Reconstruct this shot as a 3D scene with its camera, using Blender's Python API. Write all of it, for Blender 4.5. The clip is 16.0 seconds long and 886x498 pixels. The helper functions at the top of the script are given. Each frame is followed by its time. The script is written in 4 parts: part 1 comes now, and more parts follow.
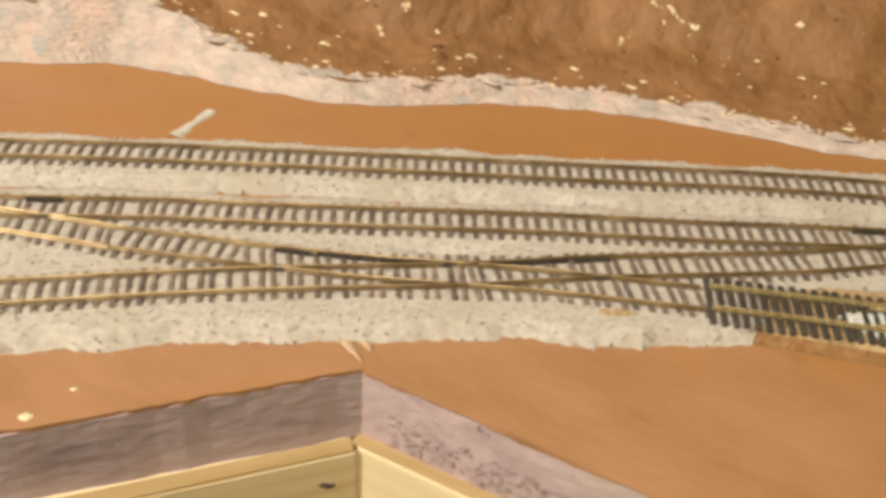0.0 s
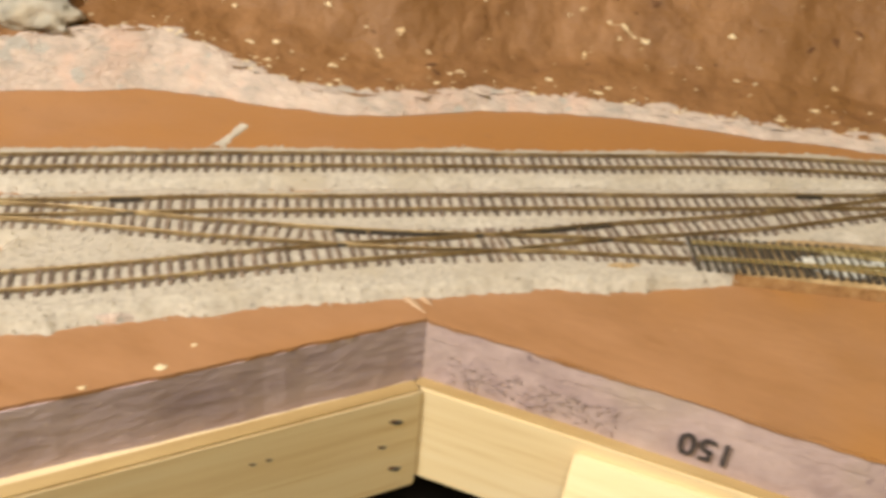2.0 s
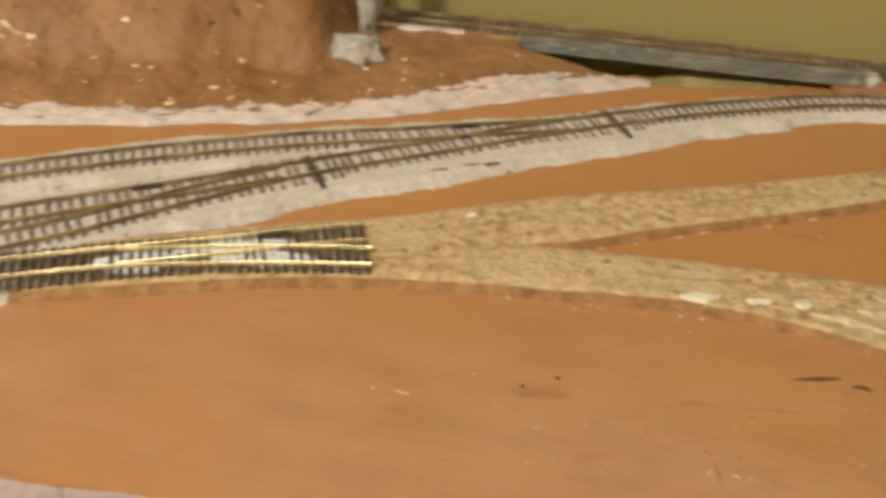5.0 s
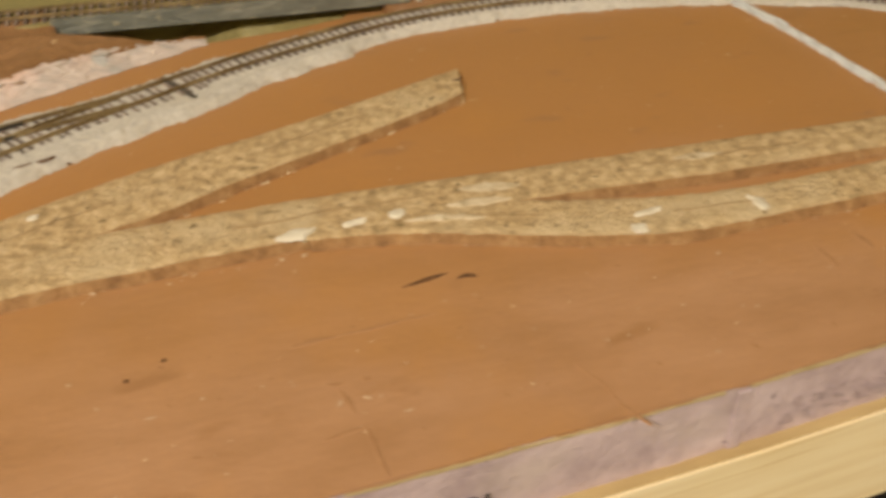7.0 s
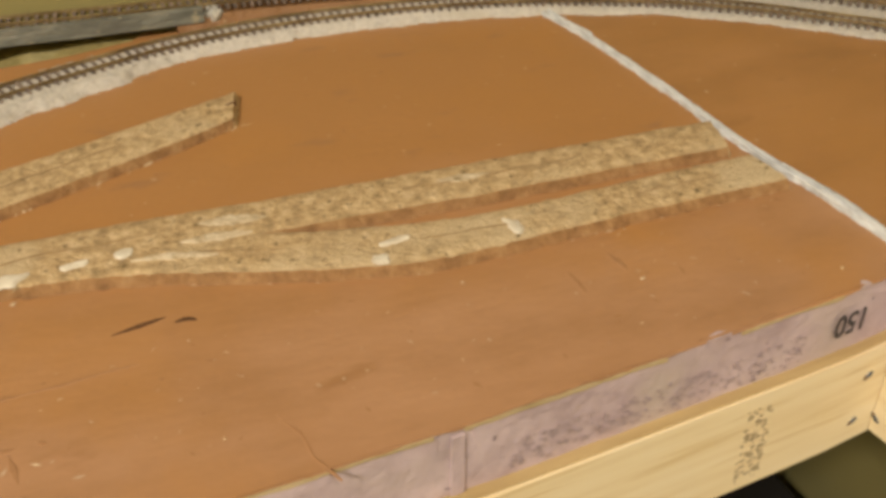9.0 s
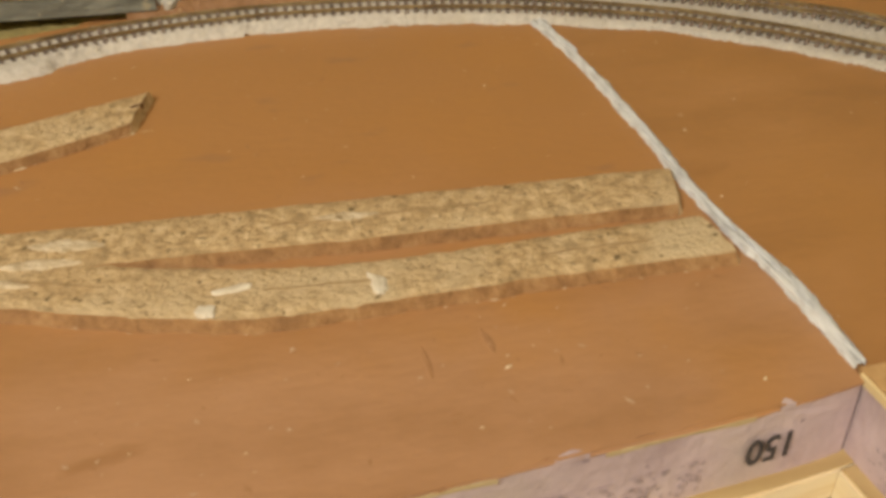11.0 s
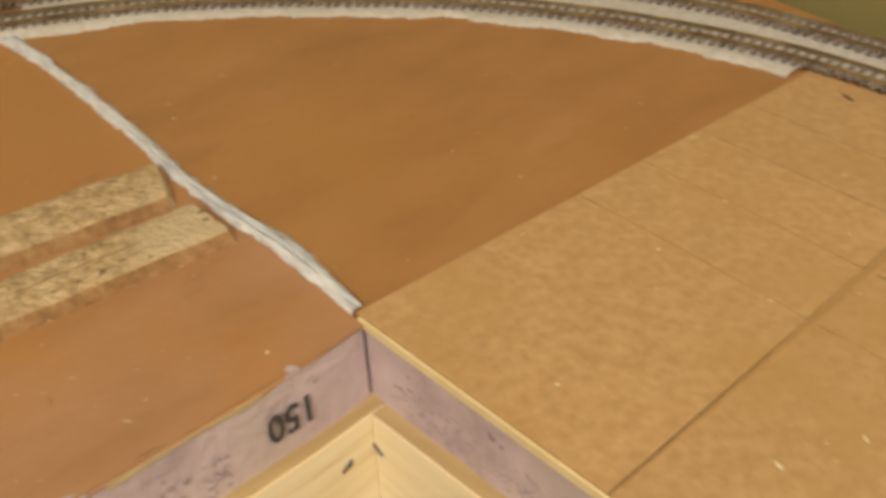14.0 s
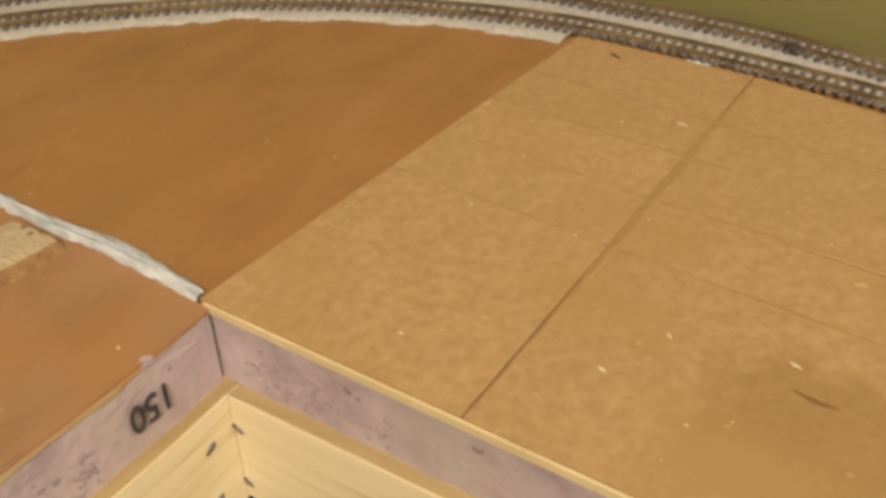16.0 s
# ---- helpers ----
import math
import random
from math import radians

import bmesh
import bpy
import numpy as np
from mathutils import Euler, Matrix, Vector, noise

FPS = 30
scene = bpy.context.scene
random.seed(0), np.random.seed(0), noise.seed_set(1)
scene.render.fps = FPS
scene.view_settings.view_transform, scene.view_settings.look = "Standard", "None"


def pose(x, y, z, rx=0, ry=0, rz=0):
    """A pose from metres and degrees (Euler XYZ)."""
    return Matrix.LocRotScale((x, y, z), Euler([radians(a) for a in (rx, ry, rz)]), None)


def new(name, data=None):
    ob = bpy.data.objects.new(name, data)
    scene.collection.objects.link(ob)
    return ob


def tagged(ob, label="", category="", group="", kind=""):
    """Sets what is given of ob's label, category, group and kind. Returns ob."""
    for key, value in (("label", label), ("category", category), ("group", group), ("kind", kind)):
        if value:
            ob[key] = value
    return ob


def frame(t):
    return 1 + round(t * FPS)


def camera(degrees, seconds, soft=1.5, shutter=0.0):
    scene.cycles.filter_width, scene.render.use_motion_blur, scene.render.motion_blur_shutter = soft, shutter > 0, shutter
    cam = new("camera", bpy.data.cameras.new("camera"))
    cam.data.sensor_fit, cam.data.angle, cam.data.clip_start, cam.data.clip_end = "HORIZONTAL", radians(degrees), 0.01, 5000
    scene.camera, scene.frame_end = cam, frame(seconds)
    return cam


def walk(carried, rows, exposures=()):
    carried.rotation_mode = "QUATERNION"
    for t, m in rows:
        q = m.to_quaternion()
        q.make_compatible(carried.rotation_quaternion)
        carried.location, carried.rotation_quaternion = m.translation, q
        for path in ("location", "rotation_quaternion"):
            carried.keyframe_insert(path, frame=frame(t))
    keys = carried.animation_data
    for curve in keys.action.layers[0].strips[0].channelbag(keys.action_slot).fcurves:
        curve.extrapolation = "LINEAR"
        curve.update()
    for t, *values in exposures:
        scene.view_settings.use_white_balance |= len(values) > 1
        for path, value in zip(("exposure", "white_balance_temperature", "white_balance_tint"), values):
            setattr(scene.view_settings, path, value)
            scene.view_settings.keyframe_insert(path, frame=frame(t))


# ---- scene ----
cam = camera(48.70, 16.0, soft=3.8, shutter=0.6)


def path_pose(x, y, z, yaw, pitch, roll):
    return pose(x, y, z, 0, 0, yaw) @ pose(0, 0, 0, 90 + pitch) @ pose(0, 0, 0, 0, 0, roll)


PATH = [
    (0, 0.08657, -0.15640, 0.17060, 23.31, -36.46, 4.49),
    (0.5, 0.07334, -0.17619, 0.17291, 21.75, -35.87, 5.39),
    (1, 0.06422, -0.19560, 0.17665, 19.91, -35.16, 6.01),
    (1.5, 0.06073, -0.21550, 0.17784, 18.42, -34.56, 6.07),
    (2, 0.07013, -0.22455, 0.18167, 16.67, -33.56, 5.22),
    (2.5, 0.09923, -0.21258, 0.18513, 14.90, -33.36, 4.94),
    (3, 0.14131, -0.19890, 0.18604, 14.04, -33.08, 4.51),
    (3.5, 0.17857, -0.18611, 0.18627, 12.33, -33.39, 3.85),
    (4, 0.21578, -0.17983, 0.18737, 11.29, -33.48, 3.12),
    (4.2, 0.23057, -0.17706, 0.18820, 11.23, -33.67, 3.02),
    (6.3, 0.23461, -0.14635, 0.17377, -14.74, -35.44, 1.35),
    (6.5, 0.24054, -0.14881, 0.16833, -16.06, -35.47, 0.60),
    (7, 0.25567, -0.15559, 0.16862, -19.70, -34.72, 0.03),
    (7.5, 0.27690, -0.16217, 0.16737, -21.54, -34.11, 0.18),
    (8, 0.29797, -0.16379, 0.16495, -22.60, -33.90, -0.24),
    (8.5, 0.31065, -0.16017, 0.16421, -23.16, -34.17, -0.05),
    (9, 0.32088, -0.16031, 0.16369, -23.36, -34.12, -0.22),
    (9.2, 0.32486, -0.16118, 0.16098, -23.22, -34.55, -0.42),
    (11.3, 0.41715, -0.13023, 0.15074, -12.71, -35.24, -0.31),
    (11.5, 0.42398, -0.12760, 0.14842, -11.71, -35.51, -0.44),
    (12, 0.44206, -0.12928, 0.14395, -11.25, -35.13, -0.41),
    (12.5, 0.45379, -0.13709, 0.14231, -14.73, -35.09, -1.54),
    (13, 0.45843, -0.13933, 0.14367, -23.00, -35.31, -2.14),
    (13.5, 0.45397, -0.14057, 0.14655, -31.19, -36.20, -2.46),
    (14, 0.44802, -0.14715, 0.14526, -38.42, -36.03, -2.48),
    (14.5, 0.44343, -0.15382, 0.14401, -44.55, -36.14, -2.29),
    (15, 0.43980, -0.16023, 0.14447, -49.02, -35.99, -2.53),
    (15.5, 0.43465, -0.16248, 0.14607, -52.12, -36.08, -3.05),
    (16, 0.43014, -0.15636, 0.14767, -52.43, -36.08, -2.02),
]
walk(cam, [(t, path_pose(x, y, z, yaw, pitch, roll)) for t, x, y, z, yaw, pitch, roll in PATH])


# ---------------------------------------------------------------- light
world = bpy.data.worlds.new("room_air")
scene.world = world
world.use_nodes = True
world.node_tree.nodes["Background"].inputs[0].default_value = (1.0, 0.86, 0.66, 1)
world.node_tree.nodes["Background"].inputs[1].default_value = 0.07


# ---------------------------------------------------------------- materials
def material(name, colours, scale=40.0, detail=6.0, rough=0.7, bump=0.3, bump_scale=300.0, bump_dist=0.0004,
             metal=0.0, stretch=(1, 1, 1), spots=None, spot_scale=120.0, spot_cut=0.66, stains=None, stain_scale=9.0,
             per_object=0.0, spec=0.4, streak=None, coat=None, blot=None):
    m = bpy.data.materials.new(name)
    m.use_nodes = True
    n, l = m.node_tree.nodes, m.node_tree.links
    b = n["Principled BSDF"]
    co = n.new("ShaderNodeTexCoord")
    mp = n.new("ShaderNodeMapping")
    mp.inputs["Scale"].default_value = stretch
    l.new(co.outputs["Object"], mp.inputs["Vector"])
    tex = n.new("ShaderNodeTexNoise")
    tex.inputs["Scale"].default_value, tex.inputs["Detail"].default_value = scale, detail
    tex.inputs["Roughness"].default_value = 0.62
    l.new(mp.outputs[0], tex.inputs["Vector"])
    ramp = n.new("ShaderNodeValToRGB")
    e = ramp.color_ramp.elements
    e[0].position, e[1].position = 0.3, 0.7
    e[0].color, e[1].color = (*colours[0], 1), (*colours[-1], 1)
    for k, c in enumerate(colours[1:-1]):
        e.new(0.3 + 0.4 * (k + 1) / (len(colours) - 1)).color = (*c, 1)
    l.new(tex.outputs["Fac"], ramp.inputs["Fac"])
    out = ramp.outputs["Color"]

    def over(colour, fac_socket):
        nonlocal out
        mix = n.new("ShaderNodeMix")
        mix.data_type = "RGBA"
        l.new(fac_socket, mix.inputs["Factor"])
        l.new(out, mix.inputs["A"])
        mix.inputs["B"].default_value = (*colour, 1)
        out = mix.outputs["Result"]

    def mask(sc, lo, hi, det=4.0, vec=None):
        t = n.new("ShaderNodeTexNoise")
        t.inputs["Scale"].default_value, t.inputs["Detail"].default_value = sc, det
        l.new(vec or co.outputs["Object"], t.inputs["Vector"])
        r = n.new("ShaderNodeMapRange")
        r.inputs["From Min"].default_value, r.inputs["From Max"].default_value = lo, hi
        l.new(t.outputs["Fac"], r.inputs["Value"])
        return r.outputs["Result"]

    if coat:
        sep = n.new("ShaderNodeSeparateXYZ")
        l.new(co.outputs["Object"], sep.inputs[0])
        wob = n.new("ShaderNodeTexNoise")
        wob.inputs["Scale"].default_value, wob.inputs["Detail"].default_value = 16, 6.0
        l.new(co.outputs["Object"], wob.inputs["Vector"])
        add = n.new("ShaderNodeMath")
        add.operation = "MULTIPLY_ADD"
        l.new(wob.outputs["Fac"], add.inputs[0])
        add.inputs[1].default_value = coat[3]
        l.new(sep.outputs["Y"], add.inputs[2])
        border = n.new("ShaderNodeMapRange")
        border.interpolation_type = "SMOOTHSTEP"
        border.inputs["To Max"].default_value = 0.85
        border.inputs["From Min"].default_value, border.inputs["From Max"].default_value = coat[1], coat[2]
        l.new(add.outputs[0], border.inputs["Value"])
        over(coat[0], border.outputs["Result"])
    if blot:
        near = n.new("ShaderNodeVectorMath")
        near.operation = "DISTANCE"
        l.new(co.outputs["Object"], near.inputs[0])
        near.inputs[1].default_value = blot[1]
        uneven = n.new("ShaderNodeTexNoise")
        uneven.inputs["Scale"].default_value, uneven.inputs["Detail"].default_value = 60, 6.0
        l.new(co.outputs["Object"], uneven.inputs["Vector"])
        far = n.new("ShaderNodeMath")
        far.operation = "MULTIPLY_ADD"
        l.new(uneven.outputs["Fac"], far.inputs[0])
        far.inputs[1].default_value = 0.05
        l.new(near.outputs["Value"], far.inputs[2])
        rim = n.new("ShaderNodeMapRange")
        rim.inputs["From Min"].default_value, rim.inputs["From Max"].default_value = blot[3] + 0.025, blot[2] + 0.025
        rim.inputs["To Max"].default_value = 0.6
        l.new(far.outputs[0], rim.inputs["Value"])
        over(blot[0], rim.outputs["Result"])
    if stains:
        over(stains, mask(stain_scale, 0.52, 0.72))
    if streak:
        over(streak[0], mask(streak[1], streak[2], streak[2] + 0.1, 5.0, mp.outputs[0]))
    if spots:
        over(spots, mask(spot_scale, spot_cut, spot_cut + 0.04, 3.0))
    if per_object:
        info = n.new("ShaderNodeObjectInfo")
        hsv = n.new("ShaderNodeHueSaturation")
        r = n.new("ShaderNodeMapRange")
        r.inputs["To Min"].default_value, r.inputs["To Max"].default_value = 1 - per_object, 1 + per_object
        l.new(info.outputs["Random"], r.inputs["Value"])
        l.new(r.outputs["Result"], hsv.inputs["Value"])
        l.new(out, hsv.inputs["Color"])
        out = hsv.outputs["Color"]
    l.new(out, b.inputs["Base Color"])
    b.inputs["Roughness"].default_value = rough
    b.inputs["Metallic"].default_value = metal
    b.inputs["Specular IOR Level"].default_value = spec
    rr = n.new("ShaderNodeMapRange")
    rr.inputs["To Min"].default_value, rr.inputs["To Max"].default_value = max(0.05, rough - 0.12), min(1, rough + 0.12)
    l.new(tex.outputs["Fac"], rr.inputs["Value"])
    l.new(rr.outputs["Result"], b.inputs["Roughness"])
    if bump:
        bt = n.new("ShaderNodeTexNoise")
        bt.inputs["Scale"].default_value, bt.inputs["Detail"].default_value = bump_scale, 5.0
        l.new(mp.outputs[0], bt.inputs["Vector"])
        bn = n.new("ShaderNodeBump")
        bn.inputs["Strength"].default_value, bn.inputs["Distance"].default_value = bump, bump_dist
        l.new(bt.outputs["Fac"], bn.inputs["Height"])
        l.new(bn.outputs["Normal"], b.inputs["Normal"])
    return m


def plain(name, colour, rough=0.6, metal=0.0):
    m = bpy.data.materials.new(name)
    m.use_nodes = True
    b = m.node_tree.nodes["Principled BSDF"]
    b.inputs["Base Color"].default_value = (*colour, 1)
    b.inputs["Roughness"].default_value, b.inputs["Metallic"].default_value = rough, metal
    return m


BROWN = material("tan_latex_paint", [(0.350, 0.182, 0.088), (0.415, 0.222, 0.116), (0.46, 0.252, 0.138)], 22, 9, 0.45, 0.35, 160, 0.0006,
                 stretch=(1, 2.2, 1), stains=(0.43, 0.205, 0.064), stain_scale=11, coat=((0.405, 0.194, 0.064), 0.085, 0.205, 0.16), spots=(0.50, 0.30, 0.18), spot_scale=230, spot_cut=0.74,
                 streak=((0.345, 0.175, 0.080), 34, 0.63))
BROWN_EAST = material("orange_brown_latex_paint", [(0.330, 0.162, 0.060), (0.385, 0.190, 0.070), (0.425, 0.215, 0.086)], 20, 9, 0.45, 0.35, 160, 0.0006,
                      stretch=(1, 2.2, 1), stains=(0.41, 0.20, 0.066), stain_scale=9, spots=(0.50, 0.30, 0.18), spot_scale=230, spot_cut=0.74, streak=((0.345, 0.168, 0.062), 30, 0.66))
SLOPE = material("brown_painted_plaster", [(0.20, 0.098, 0.042), (0.28, 0.143, 0.062), (0.34, 0.178, 0.082)], 30, 9, 0.6, 1.0, 110, 0.003,
                 stains=(0.22, 0.105, 0.036), stain_scale=14, spots=(0.72, 0.55, 0.34), spot_scale=130, spot_cut=0.70)
BANK = material("scraped_white_plaster", [(0.42, 0.385, 0.37), (0.59, 0.49, 0.45), (0.71, 0.61, 0.565)], 80, 10, 0.85, 0.8, 260, 0.002,
                stretch=(1, 2.6, 2.6), stains=(0.74, 0.53, 0.46), stain_scale=46, spots=(0.50, 0.475, 0.46), spot_scale=95, spot_cut=0.62)
FOAM = material("mauve_insulation_foam", [(0.39, 0.29, 0.315), (0.52, 0.40, 0.425), (0.62, 0.49, 0.515)], 60, 9, 0.8, 0.9, 330, 0.0006,
                stains=(0.53, 0.43, 0.40), stain_scale=22, spots=(0.26, 0.195, 0.22), spot_scale=170, spot_cut=0.70)
FOAM_CUT = material("rasped_mauve_foam", [(0.345, 0.268, 0.315), (0.465, 0.37, 0.42), (0.555, 0.452, 0.50)], 45, 9, 0.8, 0.9, 230, 0.0008,
                    stretch=(0.7, 0.7, 1.5), spots=(0.60, 0.49, 0.50), spot_scale=150, spot_cut=0.68)
GLUE = material("yellowed_glue_edge", [(0.44, 0.33, 0.17), (0.58, 0.45, 0.27)], 90, 6, 0.6, 0.6, 400, 0.0004)
PINE = material("pale_pine_wood", [(0.77, 0.60, 0.36), (0.85, 0.70, 0.46), (0.89, 0.76, 0.54)], 9, 7, 0.5, 0.25, 60, 0.0003,
                stretch=(1, 9, 22), streak=((0.74, 0.56, 0.31), 16, 0.60))
# sawn pine with shade in its colour: the top is dimmer than the face
PINE_TOP_SHADED = material("shaded_sawn_pine_top", [(0.42, 0.29, 0.13), (0.55, 0.40, 0.20)], 20, 7, 0.6, 0.5, 180, 0.0004, stretch=(1, 6, 14))
CORK = material("granular_cork", [(0.28, 0.190, 0.095), (0.50, 0.348, 0.185), (0.68, 0.515, 0.315)], 230, 8, 0.85, 1.0, 620, 0.0012,
                spots=(0.21, 0.145, 0.072), spot_scale=300, spot_cut=0.645, stains=(0.57, 0.44, 0.275), stain_scale=24)
CORK_DUSTY = material("dusty_cork", [(0.38, 0.285, 0.17), (0.60, 0.48, 0.33), (0.72, 0.62, 0.47)], 240, 8, 0.85, 1.0, 620, 0.0010,
                      spots=(0.34, 0.245, 0.135), spot_scale=300, spot_cut=0.64)
CORK_CRACK = material("dark_cork_crack", [(0.24, 0.155, 0.075), (0.33, 0.22, 0.11)], 200, 4, 0.9, 0.4, 400, 0.0004)
# brown paint on the flanks, its colour darkened further for their shade
CORK_SIDE = material("painted_shaded_cork_edge", [(0.19, 0.095, 0.036), (0.30, 0.158, 0.064), (0.39, 0.235, 0.108)], 170, 7, 0.8, 1.0, 420, 0.0012)
BALLAST = material("pale_stone_ballast", [(0.44, 0.405, 0.37), (0.54, 0.497, 0.45), (0.63, 0.585, 0.535)], 520, 5, 0.9, 0.5, 800, 0.0003,
                   stains=(0.49, 0.435, 0.365), stain_scale=35)
SLEEPER = material("dusty_brown_plastic", [(0.105, 0.078, 0.066), (0.185, 0.140, 0.118), (0.34, 0.275, 0.23)], 200, 4, 0.65, 0.4, 900, 0.0002, per_object=0.3)
SLEEPER_BLACK = material("black_plastic", [(0.036, 0.031, 0.027), (0.085, 0.072, 0.062)], 200, 4, 0.55, 0.3, 900, 0.0002, per_object=0.2)
RAIL = material("weathered_brass_rail", [(0.18, 0.122, 0.060), (0.30, 0.215, 0.110), (0.48, 0.37, 0.205)], 60, 6, 0.34, 0.2, 500, 0.0001, metal=0.6)
RAIL_NEW = material("bright_brass_rail", [(0.72, 0.60, 0.33), (0.90, 0.79, 0.50)], 60, 4, 0.24, 0.05, 300, 0.0001, metal=0.85)
PUTTY = material("dried_white_filler", [(0.42, 0.42, 0.435), (0.65, 0.655, 0.67), (0.80, 0.805, 0.82)], 150, 8, 0.7, 1.0, 300, 0.0016, stretch=(4, 0.6, 1))
MDF = material("tan_hardboard", [(0.44, 0.260, 0.112), (0.505, 0.308, 0.140), (0.575, 0.362, 0.176)], 330, 8, 0.55, 0.3, 700, 0.0002,
               stains=(0.47, 0.278, 0.108), stain_scale=20, spots=(0.61, 0.40, 0.20), spot_scale=140, spot_cut=0.72, per_object=0.03,
               blot=((0.36, 0.20, 0.072), (0.577, -0.132, 0.0), 0.018, 0.030))
MDF_EDGE = material("pale_cut_edge", [(0.66, 0.50, 0.26), (0.80, 0.64, 0.38)], 60, 6, 0.7, 0.5, 300, 0.0004)
WALL = material("olive_wall_paint", [(0.285, 0.238, 0.092), (0.315, 0.266, 0.108)], 5, 6, 0.6, 0.25, 260, 0.0006, stains=(0.295, 0.245, 0.095), stain_scale=2)
GIRDER = material("grey_painted_strip", [(0.10, 0.100, 0.085), (0.175, 0.175, 0.150), (0.31, 0.295, 0.245)], 60, 9, 0.7, 0.8, 200, 0.0012,
                  stretch=(1, 3, 3), spots=(0.36, 0.315, 0.22), spot_scale=90, spot_cut=0.64)
ROCK = material("grey_plaster_rock", [(0.19, 0.18, 0.16), (0.40, 0.385, 0.355), (0.60, 0.57, 0.53)], 70, 9, 0.85, 1.0, 190, 0.002, stains=(0.42, 0.35, 0.26), stain_scale=40)
LEDGE = material("olive_brown_rough_ledge", [(0.17, 0.13, 0.045), (0.28, 0.225, 0.085), (0.40, 0.34, 0.18)], 50, 8, 0.8, 0.9, 160, 0.002)
# near-black for the floor and for the boxes that darken the gap above it
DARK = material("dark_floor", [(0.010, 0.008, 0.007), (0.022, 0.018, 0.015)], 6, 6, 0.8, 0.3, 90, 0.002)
DAB = material("warm_white_filler", [(0.54, 0.46, 0.35), (0.78, 0.72, 0.62)], 150, 5, 0.8, 0.6, 300, 0.0006)
FLAKE = material("cream_plaster_flake", [(0.70, 0.56, 0.36), (0.84, 0.72, 0.52)], 90, 4, 0.8, 0.4, 300, 0.0004)
INK = material("worn_black_ink", [(0.03, 0.025, 0.03), (0.09, 0.075, 0.08)], 700, 4, 0.7, 0.2, 600, 0.0001)
INK_FADED = plain("faded_ink", (0.46, 0.36, 0.22), 0.7)
STEEL = plain("dull_steel", (0.16, 0.16, 0.16), 0.5, 0.6)
SCAR_AND_HOLLOW = material("torn_scar_and_hollow_brown", [(0.10, 0.045, 0.020), (0.17, 0.08, 0.035)], 200, 4, 0.8, 0.5, 300, 0.0005)
GOUGE = material("dark_gouge", [(0.075, 0.034, 0.015), (0.17, 0.076, 0.031)], 300, 4, 0.8, 0.6, 500, 0.0005)
SCRATCH = material("dull_scratch", [(0.335, 0.170, 0.078), (0.40, 0.212, 0.104)], 300, 4, 0.7, 0.4, 500, 0.0003)
SMEAR = material("pale_brown_smear", [(0.46, 0.30, 0.19), (0.58, 0.42, 0.30)], 120, 5, 0.5, 0.5, 300, 0.0005)
BACKING = material("scored_hardboard", [(0.20, 0.105, 0.040), (0.31, 0.175, 0.072)], 120, 5, 0.7, 0.4, 300, 0.0003)
TAPE = material("pale_glue_smear", [(0.52, 0.48, 0.43), (0.70, 0.66, 0.61)], 120, 5, 0.5, 0.5, 300, 0.0005)
CRUMB = material("dusty_plaster_crumb", [(0.52, 0.36, 0.22), (0.70, 0.55, 0.38)], 90, 4, 0.8, 0.4, 300, 0.0004)
WHITE_FILLER = material("cool_white_filler", [(0.52, 0.54, 0.55), (0.76, 0.78, 0.79)], 190, 6, 0.7, 0.8, 400, 0.0006)
CEILING = plain("white_ceiling_paint", (0.78, 0.76, 0.70), 0.8)
LAMP_GLASS = bpy.data.materials.new("lit_lamp_glass")
LAMP_GLASS.use_nodes = True
LAMP_GLASS.node_tree.nodes["Principled BSDF"].inputs["Emission Color"].default_value = (1, 0.86, 0.66, 1)
LAMP_GLASS.node_tree.nodes["Principled BSDF"].inputs["Emission Strength"].default_value = 3.0


# ---------------------------------------------------------------- mesh helpers
def part(name, bm, mat, parent=None, label="", smooth=False):
    me = bpy.data.meshes.new(name)
    bm.to_mesh(me)
    bm.free()
    return part_mesh(name, me, mat, parent, label, smooth)


def part_mesh(name, me, mat, parent=None, label="", smooth=False):
    me.materials.append(mat)
    if smooth:
        me.polygons.foreach_set("use_smooth", [True] * len(me.polygons))
    ob = new(name, me)
    if parent:
        ob.parent = parent
    if label:
        tagged(ob, label)
    return ob


def thing(name, label, category, at=(0, 0, 0), group="", kind=""):
    ob = new(name)
    ob.location = at
    ob.empty_display_size = 0.01
    return tagged(ob, label, category, group, kind)


def mesh_from(name, verts, faces):
    me = bpy.data.meshes.new(name)
    me.from_pydata([tuple(map(float, v)) for v in verts], [], [tuple(map(int, f)) for f in faces])
    me.update()
    return me


def box(sx, sy, sz, bevel=0.0, at=(0, 0, 0), turn=0.0):
    bm = bmesh.new()
    bmesh.ops.create_cube(bm, size=1)
    bmesh.ops.scale(bm, vec=(sx, sy, sz), verts=bm.verts)
    if bevel:
        bmesh.ops.bevel(bm, geom=bm.edges[:], offset=bevel, segments=1, affect="EDGES")
    bmesh.ops.transform(bm, matrix=pose(*at, 0, 0, turn), verts=bm.verts)
    return bm


def prism(outline, z0, z1):
    """An upright prism over a counter-clockwise outline."""
    bm = bmesh.new()
    low = [bm.verts.new((x, y, z0)) for x, y in outline]
    top = [bm.verts.new((x, y, z1)) for x, y in outline]
    n = len(outline)
    for i in range(n):
        j = (i + 1) % n
        bm.faces.new((low[i], low[j], top[j], top[i]))
    bm.faces.new(top)
    bm.faces.new(low[::-1])
    bmesh.ops.recalc_face_normals(bm, faces=bm.faces)
    return bm


